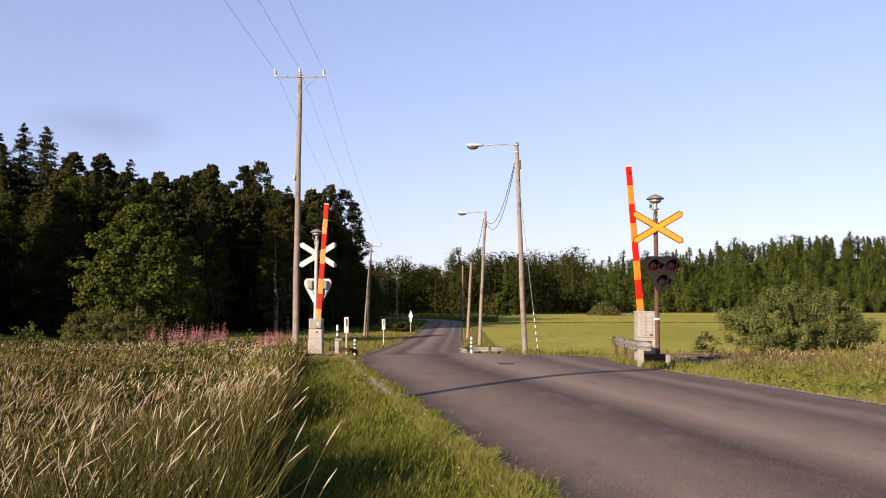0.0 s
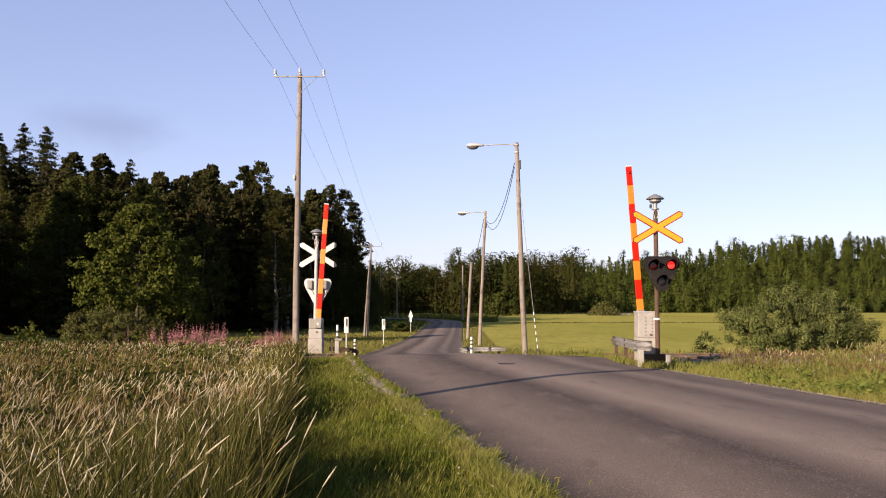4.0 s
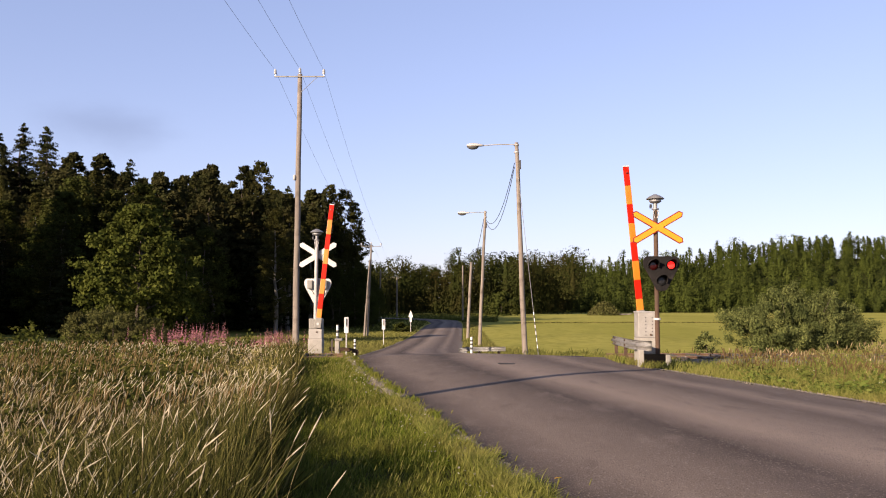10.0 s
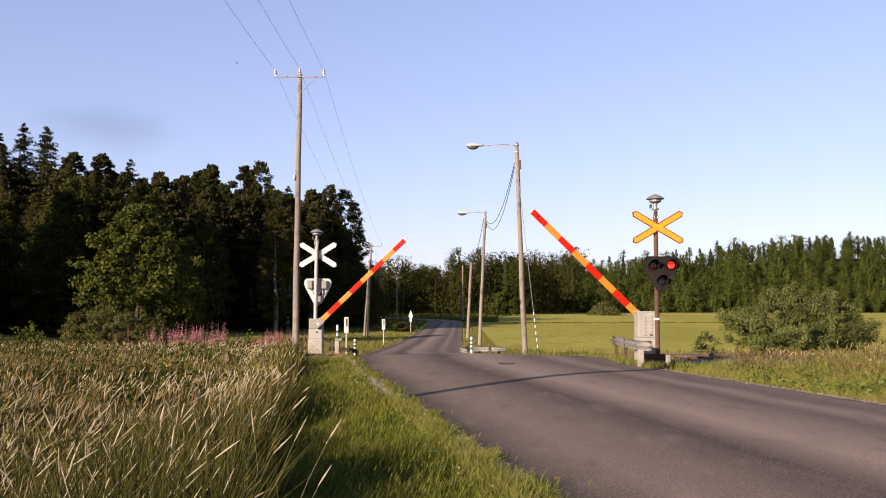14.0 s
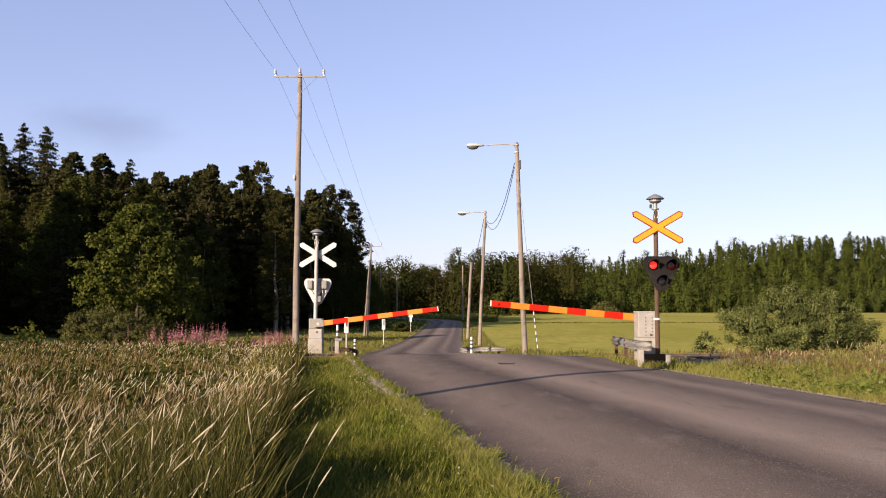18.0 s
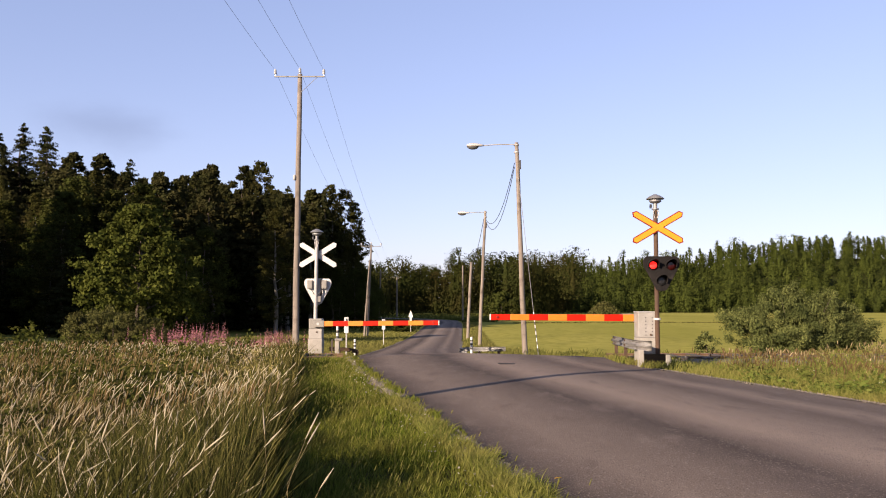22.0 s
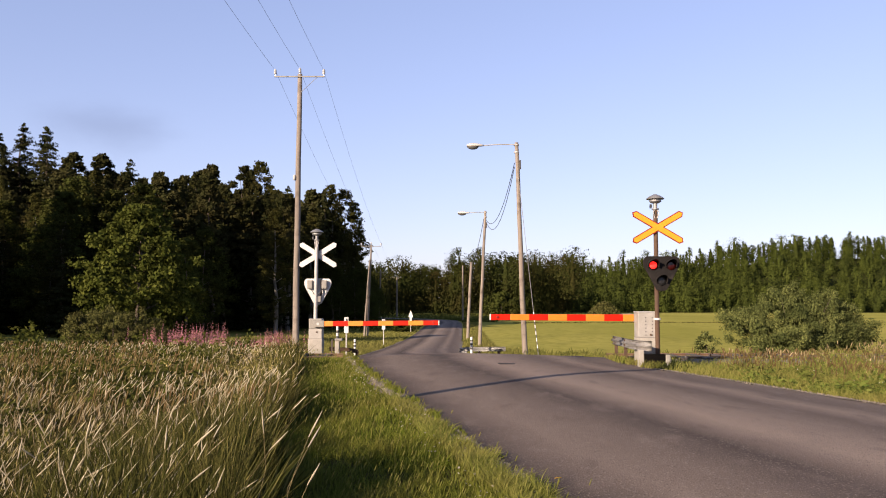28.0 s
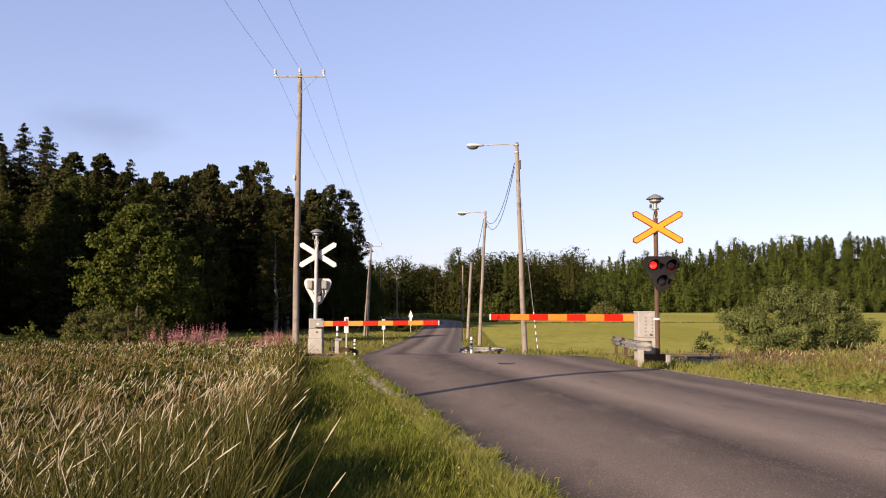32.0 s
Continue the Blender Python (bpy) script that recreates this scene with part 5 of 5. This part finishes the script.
    d = unit(np.stack([out[:, 0] * 1.5, out[:, 1] * 1.5, np.full(n, 0.8)], 1))
    v2, f2 = spindles(tip - d * 0.02, tip + d * (rng.uniform(0.05, 0.12, n) * (1 + 0.35 * near))[:, None], 0.0022 + 0.0002 * p[:, 1])
    tagged(mesh_np("grass_stems", v, f, grass_stem), "dull straw stems among the tall grass", "grass", kind="stuff")
    tagged(mesh_np("dry_seed_heads", v2, f2, grass_dry), "dry straw-coloured seed heads over the tall grass", "grass", kind="stuff")
    p = scatter(rng, 3000, 8, 42, west, lambda y: tall_edge(y) - 0.1)
    p = p[patch(p, 0.18, 9.0) > 0.0]
    n = len(p)
    v, f, tip, out = blades(rng, p, rng.uniform(0.6, 0.95, n), 0.0022 + 0.00045 * p[:, 1], 0.2, (0.10, 0.02))
    v2, f2 = spindles(tip - [0, 0, 0.03], tip + [0.03, 0, 0.10], 0.003 + 0.0005 * p[:, 1])
    v, f = joined([(v, f), (v2, f2)])
    tagged(mesh_np("reddish_grass", v, f, grass_red), "reddish brown seed heads in the meadow", "grass", kind="stuff")
    # a dense steep flank where the tall growth meets the mown verge
    p = scatter(rng, 12000, 3.2, 26, lambda y: tall_edge(y) - 0.55, lambda y: tall_edge(y) + 0.04)
    n = len(p)
    h = rng.uniform(0.35, 0.8, n) * (1 + 0.35 * patch(p, 0.9, 21.0))
    v, f, _, _ = blades(rng, p, h, 0.0045 + 0.001 * p[:, 1], 0.2, (0.02, 0.0))
    tagged(mesh_np("meadow_edge_grass", v, f, grass_tall), "steep flank of the tall meadow grass beside the verge", "grass", kind="stuff")
    # taller herbs that break the upper outline of the meadow
    c = scatter(rng, 260, 24, 44, west, lambda y: tall_edge(y) - 2.0)
    c = c[patch(c, 0.16, 31.0) > 0.05]
    k = 34
    lp = np.repeat(c, k, 0)
    rise = np.tile(np.linspace(0.3, 1.0, k), len(c)) * np.repeat(rng.uniform(0.8, 1.35, len(c)), k)
    lp = lp + rng.normal(0, 0.07, lp.shape) * [1, 1, 0.4]
    lp[:, 2] += rise
    v, f = leaves(rng, lp, 0.075, 0.3, long=2.0)
    tagged(mesh_np("tall_herbs", v, f, leaf_herb), "tall leafy herbs standing above the meadow", "herbs", kind="stuff")
    # leafy herbs in drifts between the grasses
    c = scatter(rng, 9000, 5.0, 44, west, lambda y: tall_edge(y) - 0.2)
    c = c[(patch(c, 0.45, 12.0) > 0.03) & ((c[:, 0] < tall_edge(c[:, 1]) - 1.3) | (c[:, 1] > 22))]
    k = 26
    lp = np.repeat(c, k, 0)
    spread = 0.07 + 0.004 * lp[:, 1]
    up = rng.uniform(0.2, 0.85, len(lp)) * np.repeat(rng.uniform(0.6, 1.0, len(c)), k) * (1 - 0.2 * sm(10, 26, lp[:, 1]))
    lp = lp + rng.normal(0, 1, lp.shape) * spread[:, None] * [1, 1, 0.3]
    lp[:, 2] += up
    v, f = leaves(rng, lp, 0.016 + 0.0018 * lp[:, 1], 0.35, long=2.2)
    tagged(mesh_np("meadow_herbs", v, f, leaf_herb), "leafy dark green herbs among the meadow grass", "herbs", kind="stuff")


tall_grass()


def verge_grass():
    rng = np.random.default_rng(102)
    c = scatter(rng, 5200, 3.2, 29, lambda y: tall_edge(y) - 0.3, lambda y: road_l(y) + 0.05 + 0.07 * np.sin(y * 4.1) + 0.05 * np.sin(y * 9.7))
    p = np.repeat(c, 16, 0)
    p[:, :2] += rng.normal(0, 1, (len(p), 2)) * (0.012 + 0.006 * p[:, 1])[:, None]
    p[:, 0] = np.minimum(p[:, 0], road_l(p[:, 1]) + 0.08 + 0.06 * np.sin(p[:, 1] * 4.1))
    tuft = np.repeat(rng.uniform(0.55, 1.45, len(c)), 16)
    p[:, 2] = ground_z(p[:, 0], p[:, 1]) - 0.01
    n = len(p)
    h = rng.uniform(0.05, 0.155, n) * tuft * (1 + 0.8 * patch(p, 1.1, 2.0)) * (1 - 0.6 * sm(22, 26, p[:, 1])) * (0.6 + 0.4 * sm(0.0, 0.5, road_l(p[:, 1]) - p[:, 0]))
    p[:, 2] = np.maximum(p[:, 2], road_z(p[:, 1]) - 0.02 - 0.5 * np.maximum(0, road_l(p[:, 1]) - p[:, 0]))
    v, f, _, _ = blades(rng, p, h, 0.0026 + 0.00062 * p[:, 1], 0.6, (0.06, 0.02))
    tagged(mesh_np("verge_grass", v, f, grass_green), "short green grass on the road verge", "grass", kind="stuff")
    # grass that hangs over the asphalt's edge near by, and pebbles where it does not
    p = scatter(rng, 11000, 3.2, 13, lambda y: road_l(y) - 0.32, lambda y: road_l(y) - 0.03 + 0.07 * np.sin(y * 3.3) + 0.05 * np.sin(y * 8.1))
    p[:, 2] = np.maximum(p[:, 2], road_z(p[:, 1]) - 0.045)
    n = len(p)
    v, f, _, _ = blades(rng, p, rng.uniform(0.05, 0.15, n) * (1 + 0.8 * patch(p, 1.3, 8.0)), 0.0032 + 0.0008 * p[:, 1], 0.7, (0.12, 0.0))
    tagged(mesh_np("edge_grass", v, f, grass_weed), "green and yellowed grass hanging over the asphalt edge", "grass", kind="stuff")
    p = scatter(rng, 4200, 5.5, 23, lambda y: road_l(y) - 0.16, lambda y: road_l(y) + 0.10)
    p[:, 2] = road_z(p[:, 1]) - 0.02
    v, f = spindles(p - [0.012, 0, 0], p + np.stack([rng.uniform(0.01, 0.02, len(p)), rng.normal(0, 0.006, len(p)), np.zeros(len(p))], 1), rng.uniform(0.006, 0.016, len(p)))
    tagged(mesh_np("edge_pebbles", v, f, pebble_mat), "loose pebbles along the asphalt edge", "pebbles", kind="stuff")
    p = scatter(rng, 1300, 4, 24, lambda y: tall_edge(y), lambda y: road_l(y) - 0.15)
    n = len(p)
    v, f, tip, out = blades(rng, p, rng.uniform(0.15, 0.36, n), 0.0012 + 0.0004 * p[:, 1], 0.4, (0.12, 0.02))
    v2, f2 = spindles(tip - [0, 0, 0.01], tip + [0.02, 0, 0.04], 0.0018 + 0.0003 * p[:, 1])
    v, f = joined([(v, f), (v2, f2)])
    tagged(mesh_np("verge_seed_stalks", v, f, grass_weed), "thin dry seed stalks on the verge", "grass", kind="stuff")
    p = scatter(rng, 210, 5, 22, lambda y: road_l(y) - 0.55, lambda y: road_l(y) - 0.05)
    v, f = leaves(rng, p + [0, 0, 0.1], 0.008 + 0.001 * p[:, 1], 0.8)
    tagged(mesh_np("verge_flowers", v, f, flower_white), "small whitish flowers at the asphalt edge", "flowers", kind="stuff")


verge_grass()


def east_weeds():
    rng = np.random.default_rng(103)
    rim = lambda y: 0.62 * y + 2
    p = scatter(rng, 60000, 9.5, 29, lambda y: road_r(y) + 0.03 + 0.12 * rng.random(len(y)) ** 2, rim)
    n = len(p)
    off = p[:, 0] - road_r(p[:, 1])
    low = 1 - 0.4 * sm(19.5, 21, p[:, 1]) * sm(11.0, 8.0, p[:, 0])
    rise = sm(0.2, 2.6, off)
    h = (rng.uniform(0.05, 0.2, n) + rise * rng.uniform(0.0, 0.42, n) * (1 + 1.0 * patch(p, 0.7, 5.0))) * low
    v, f, _, _ = blades(rng, p, h, 0.003 + 0.00055 * p[:, 1], 0.55, (0.05, 0.02))
    q = scatter(rng, 800, 8, 21, lambda y: road_r(y) - 0.05, lambda y: road_r(y) + 0.14)
    q[:, 2] = road_z(q[:, 1]) - 0.02
    pebbles = spindles(q - [0.012, 0, 0], q + np.stack([rng.uniform(0.01, 0.02, len(q)), rng.normal(0, 0.006, len(q)), np.zeros(len(q))], 1), rng.uniform(0.006, 0.016, len(q)))
    tagged(mesh_np("edge_pebbles", *pebbles, pebble_mat), "loose pebbles along the asphalt edge", "pebbles", kind="stuff")
    tagged(mesh_np("roadside_weeds", v, f, grass_weed), "mixed green and straw weeds along the road", "weeds", kind="stuff")
    q = np.stack([rng.uniform(4.45, 5.7, 420), rng.uniform(19.55, 20.05, 420), np.zeros(420)], 1)
    yy = rng.uniform(20.5, 23.6, 500)
    q = np.concatenate([q, np.stack([road_r(yy) + rng.uniform(-0.12, 0.2, 500), yy, np.zeros(500)], 1)])
    q = q[q[:, 0] > road_r(q[:, 1]) - 0.2]
    q[:, 2] = ground_z(q[:, 0], q[:, 1])
    v, f, _, _ = blades(rng, q, rng.uniform(0.12, 0.28, len(q)), np.full(len(q), 0.018), 0.5, (0.05, 0.0))
    tagged(mesh_np("weed_tufts", v, f, grass_weed), "low weeds at the foot of the signal", "weeds", kind="stuff")
    c = scatter(rng, 900, 10, 24, lambda y: road_r(y) + 0.35, rim)
    c = c[(patch(c, 0.8, 13.0) > -0.05) & ~((c[:, 1] > 19.5) & (c[:, 0] < 8.5))]
    k = 30
    lp = np.repeat(c, k, 0)
    up = rng.uniform(0.05, 0.5, len(lp)) * np.repeat(rng.uniform(0.35, 1.0, len(c)) * (0.4 + 0.6 * sm(0.2, 2.5, c[:, 0] - road_r(c[:, 1]))), k)
    lp = lp + rng.normal(0, 1, lp.shape) * [0.10, 0.10, 0.02]
    lp[:, 2] += up
    v, f = leaves(rng, lp, 0.045, 0.35, long=2.0)
    tagged(mesh_np("roadside_herbs", v, f, leaf_weed), "leafy pale green herbs on the roadside", "herbs", kind="stuff")
    p = scatter(rng, 4200, 12, 30, lambda y: road_r(y) + 1.0, rim)
    p = p[(patch(p, 0.4, 6.0) > 0.0) & ~((p[:, 1] > 19.5) & (p[:, 0] < 7.5))]
    n = len(p)
    v, f, tip, out = blades(rng, p, rng.uniform(0.2, 0.55, n), 0.002 + 0.0003 * p[:, 1], 0.3, (0.06, 0.02))
    v2, f2 = spindles(tip - [0, 0, 0.02], tip + np.stack([out[:, 0] * 0.1, out[:, 1] * 0.1, np.full(n, 0.09)], 1), 0.002 + 0.0005 * p[:, 1])
    v, f = joined([(v, f), (v2, f2)])
    tagged(mesh_np("reddish_seed_grass", v, f, grass_red), "reddish seed grass by the railway", "grass", kind="stuff")
    p = scatter(rng, 2800, 11, 29, lambda y: road_r(y) + 1.6, rim)
    p = p[(patch(p, 0.3, 16.0) > -0.05) & (p[:, 0] > 8.5)]
    n = len(p)
    v, f, tip, out = blades(rng, p, rng.uniform(0.25, 0.5, n) + 0.28 * sm(10.5, 13.5, p[:, 0]), 0.002 + 0.0003 * p[:, 1], 0.3, (0.06, 0.02))
    v2, f2 = spindles(tip - [0, 0, 0.02], tip + np.stack([out[:, 0] * 0.2, out[:, 1] * 0.1, np.full(n, 0.12)], 1), 0.002 + 0.0004 * p[:, 1])
    v, f = joined([(v, f), (v2, f2)])
    tagged(mesh_np("pale_seed_grass", v, f, grass_stem), "tall pale seed grass before the willow bush", "grass", kind="stuff")
    p = scatter(rng, 40, 12, 24, lambda y: road_r(y) + 0.5, lambda y: 0.62 * y)
    v, f = leaves(rng, p + [0, 0, 0.28], 0.022, 0.7)
    tagged(mesh_np("yarrow_flowers", v, f, flower_white), "scattered whitish yarrow flowers among the weeds", "flowers", kind="stuff")


east_weeds()


def far_verges():
    rng = np.random.default_rng(104)
    west = scatter(rng, 36000, 30.8, 84, lambda y: np.maximum(-0.26 * y, -16.0), lambda y: road_l(y) - 0.15)
    east = scatter(rng, 15000, 26.5, 110, lambda y: road_r(y) + 0.15, lambda y: road_r(y) + 2 + 9 * sm(48, 30, y))
    p = np.concatenate([west, east])
    n = len(p)
    h = rng.uniform(0.12, 0.42, n) * (1 + 0.7 * patch(p, 0.3, 3.0)) * (1 - 0.5 * sm(50, 80, p[:, 1]))
    h = h * (1 - 0.75 * sm(36, 32, p[:, 1]) * sm(-5.5, -4.6, p[:, 0]) * (p[:, 0] < 0))
    v, f, _, _ = blades(rng, p, h * 0.8, 0.0007 * p[:, 1], 0.5, (0.05, 0.0))
    tagged(mesh_np("far_verge_grass", v, f, grass_pale), "pale green grass beyond the railway", "grass", kind="stuff")
    # dark blades laid over the hay field to deepen the wood's shade
    p = np.concatenate([scatter(rng, 9000, 80, 230, lambda y: -0.17 * y, lambda y: np.minimum(road_l(y) - 0.3, 0.0)), scatter(rng, 5000, 112, 230, lambda y: road_r(y) + 0.3, lambda y: 0.065 * y)])
    v, f, _, _ = blades(rng, p, rng.uniform(0.1, 0.3, len(p)), 0.0012 * p[:, 1], 0.5, (0.05, 0.0))
    tagged(mesh_np("rough_grass", v, f, leaf_herb), "dark grass blades that deepen the shade by the wood", "grass", kind="stuff")
    p = scatter(rng, 2600, 27, 40, lambda y: road_r(y) + 1.2, lambda y: 0.55 * y)
    p = p[patch(p, 0.35, 7.0) > -0.1]
    n = len(p)
    v, f, tip, _ = blades(rng, p, rng.uniform(0.15, 0.5, n), 0.0010 * p[:, 1], 0.3, (0.05, 0.0))
    tagged(mesh_np("field_edge_weeds", v, f, leaf_herb), "dull green docks and weeds at the field edge", "weeds", kind="stuff")


far_verges()


def fireweed():
    """Pink flowering fireweed stands in the tall grass."""
    rng = np.random.default_rng(105)
    p = []
    for cx, cy, sx, sy, k in ((-10.5, 36.5, 0.7, 0.8, 100), (-11.9, 36.8, 0.5, 0.6, 22), (-6.5, 33.0, 0.55, 0.6, 120)):
        p.append(np.stack([rng.normal(cx, sx, k), rng.normal(cy, sy, k), np.zeros(k)], 1))
    p = np.concatenate(p)
    p[:, 2] = ground_z(p[:, 0], p[:, 1]) - 0.01
    n = len(p)
    h = rng.uniform(1.2, 1.95, n)
    h[p[:, 1] < 35] -= 0.5
    v, f, tip, out = blades(rng, p, h, np.full(n, 0.03), 0.05, (0.03, 0.0))
    lp = (p[:, None] * (1 - np.linspace(0.15, 0.6, 12)[None, :, None]) + tip[:, None] * np.linspace(0.15, 0.6, 12)[None, :, None]).reshape(-1, 3)
    lv, lf = leaves(rng, lp + rng.normal(0, 0.05, lp.shape), 0.075, long=2.4)
    tagged(mesh_np("fireweed_leaves", lv, lf, grass_green), "leafy green stems of fireweed", "flowers", kind="stuff")
    s = np.linspace(0.62, 1.04, 20)[None, :, None]
    fp = (p[:, None] * (1 - s) + tip[:, None] * s).reshape(-1, 3)
    taper = np.tile(np.linspace(0.075, 0.02, 20), n)
    fv, ff = leaves(rng, fp + rng.normal(0, 1, fp.shape) * (taper * 0.45)[:, None], taper, long=1.3)
    tagged(mesh_np("fireweed_flowers", fv, ff, flower_pink), "pink fireweed flower spikes in the tall grass", "flowers", kind="stuff")


fireweed()

STALKS = []


def nodding_stalks():
    """Foreground seed stalks that sway in the wind, each one a thing of its own."""
    rng = np.random.default_rng(106)
    for k in range(130):
        y = 3.7 * (9.5 / 3.7) ** rng.random()
        x = float(tall_edge(y)) - 0.3 - (0.42 * y) * rng.random()
        if k > 120:
            x = float(tall_edge(y)) + 0.1 * rng.random()
        z = float(ground_z(x, y)) - 0.02
        t = thing("grass_stalk", (x, y, z), "dry straw-coloured seed stalk in the meadow", "grass stalk", "seed stalks")
        h = rng.uniform(0.75, 1.14)
        bend = float(np.clip(rng.normal(0.24, 0.2), -0.2, 0.55))
        b = fresh()
        pts = [Vector((bend * h * s ** 1.35, 0.1 * h * s * s * rng.normal(), h * (s - 0.1 * s * s))) for s in (0, 0.2, 0.4, 0.6, 0.8, 1.0)]
        for i in range(5):
            rod(b, pts[i], pts[i + 1], 0.002 * (1 - 0.1 * i), 0.002 * (0.9 - 0.1 * i), 5)
        part("stem", b, grass_stem, t)
        d = (pts[-1] - pts[-2]).normalized()
        d = (d + Vector((0.4 * bend, 0, 0))).normalized()
        b = fresh()
        tip = pts[-1]
        ln = rng.uniform(0.08, 0.15)
        rod(b, tip - d * 0.01, tip + d * ln * 0.35, 0.002, 0.0046, 6)
        rod(b, tip + d * ln * 0.35, tip + d * ln, 0.0046, 0.001, 6)
        part("seed_head", b, grass_dry, t)
        STALKS.append((t, x, y, z, rng.uniform(0, 6.28), rng.uniform(0.8, 1.3), rng.uniform(-20, 20)))


nodding_stalks()


def field_drain():
    """A shallow overgrown drain across the hay field."""
    rng = np.random.default_rng(107)
    n = 5000
    x = rng.uniform(9, 75, n)
    y = 108 + 0.05 * x + rng.normal(0, 0.35, n)
    p = np.stack([x, y, ground_z(x, y)], 1)
    v, f, _, _ = blades(rng, p, rng.uniform(0.05, 0.2, n), np.full(n, 0.06), 0.4, (0.05, 0.0))
    tagged(mesh_np("drain_grass", v, f, grass_tall), "line of darker uncut grass along a field drain", "grass", kind="stuff")


field_drain()


def fallen_leaf():
    t = thing("fallen_leaf", (0.90, 6.74, float(road_z(6.74)) + 0.02), "small yellow leaf fallen on the asphalt", "leaf")
    b = fresh()
    plate(b, [(-0.03, 0), (-0.012, 0.016), (0.014, 0.015), (0.034, 0.0), (0.012, -0.014), (-0.014, -0.013)], -0.002, 0.002)
    leaf = part("blade", b, leaf_yellow, t)
    leaf.matrix_local = pose(0, 0, 0.01, 70, 0, 20)


fallen_leaf()


def insect():
    t = thing("flying_insect", (4.6, 4.2, 2.4), "tiny dark insect flying past against the sky", "insect")
    b = fresh()
    lathe(b, [(0.0008, -0.006), (0.0022, -0.002), (0.002, 0.002), (0.0008, 0.006)], 8, (0, 0, 0), Matrix.Rotation(radians(90), 4, "Y"))
    part("body", b, black_paint, t)
    for s in (-1, 1):
        b = fresh()
        plate(b, [(-0.001, 0.0), (0.003, 0.001), (0.002, 0.007), (-0.002, 0.006)], s * 0.001, s * 0.0016)
        part("wing", b, black_paint, t)
    return t


INSECT, OTHER_INSECT = insect(), insect()


def motions():
    """The booms sink, the lamps flash in turn, stalks sway, an insect passes."""
    east = [(0, 86.0), (9.6, 86.0), (10.0, 84.9), (10.5, 79.0), (11, 74.0), (11.5, 69.1), (12, 63.5), (12.5, 58.3), (13, 53.2), (13.5, 48.4), (14, 43.7), (14.5, 39.0), (16.5, 18.9), (17, 15.2), (17.5, 10.4), (18, 5.4), (18.3, 2.4), (18.55, 0.6), (18.7, 0.4), (32, 0.4)]
    west = [(0, 86.5), (9.6, 86.5), (10.0, 83.9), (10.5, 79.0), (11, 74.1), (12, 64.3), (13, 54.3), (14, 44.2), (14.5, 39.5), (16.5, 20.6), (17, 16.4), (17.5, 11.8), (18, 7.1), (18.5, 2.7), (18.75, 0.6), (19, 0.5), (32, 0.5)]
    for (boom, p, side, yaw), rows in zip(BOOMS, (east, west)):
        walk(boom, [(t, pose(*p, 0, -side * a, yaw)) for t, a in rows])
    period, step = 0.77, 1 / 30
    starts = [31.77 - period * k for k in range(41)][::-1]
    first = 1.355
    for (bulb, x, z), kind in zip(BULBS, ("first", "second", "white")):
        spans = []
        if kind == "white":
            spans = [(0.88, 1.33)]
        for s in starts:
            a = s if kind == "first" else s + period / 2
            if kind != "white" and a > first - 0.02 and a < 32:
                spans.append((a, a + period / 2))
        inside, lit = pose(x, -0.09, z), pose(x, -0.175, z)
        rows = [(0, inside)]
        for a, b in spans:
            a, b = round(a * 30) / 30, round(b * 30) / 30
            if b > 31.95:
                rows += [(a - step, inside), (a, lit), (32, lit)]
                break
            rows += [(a - step, inside), (a, lit), (b - step, lit), (b, inside)]
        if rows[-1][0] < 32:
            rows.append((32, inside))
        clean = [rows[0]]
        for r in rows[1:]:
            if r[0] > clean[-1][0] + 0.01:
                clean.append(r)
        walk(bulb, clean)
    for t, x, y, z, ph, sp, turn in STALKS:
        rows = []
        for k in range(41):
            s = k * 0.8
            a = 3.2 * math.sin(sp * s + ph) + 1.6 * math.sin(2.3 * sp * s + 2 * ph)
            b = 1.8 * math.sin(1.4 * sp * s + 3 * ph)
            rows.append((s, pose(x, y, z, b, a, turn)))
        walk(t, rows)
    path = [(0, 6.0, 3.35), (22.5, 6.0, 3.35), (22.8, 2.22, 2.36), (22.9, 1.80, 2.25), (23.0, 1.37, 2.13), (23.1, 0.925, 1.98), (23.2, 0.48, 1.885), (23.3, 0.043, 1.86), (23.5, -0.85, 1.80), (23.8, -2.6, 1.7), (32, -2.6, 1.7)]
    walk(INSECT, [(t, pose(x, 4.0, z)) for t, x, z in path])
    path = [(0, 1.2, 4.2), (12.4, 1.2, 4.2), (13.0, -0.65, 2.66), (13.3, -0.77, 2.53), (13.5, -0.84, 2.52), (13.7, -0.88, 2.51), (13.8, -0.91, 2.51), (13.9, -0.95, 2.51), (14.0, -0.99, 2.52), (14.1, -1.04, 2.53), (14.2, -1.1, 2.54), (14.3, -1.14, 2.54), (14.4, -1.19, 2.55), (15.2, -1.61, 2.56), (16.3, -2.21, 2.58), (17.0, -3.2, 2.58), (32, -3.2, 2.58)]
    walk(OTHER_INSECT, [(t, pose(x, 4.0, z)) for t, x, z in path])


motions()
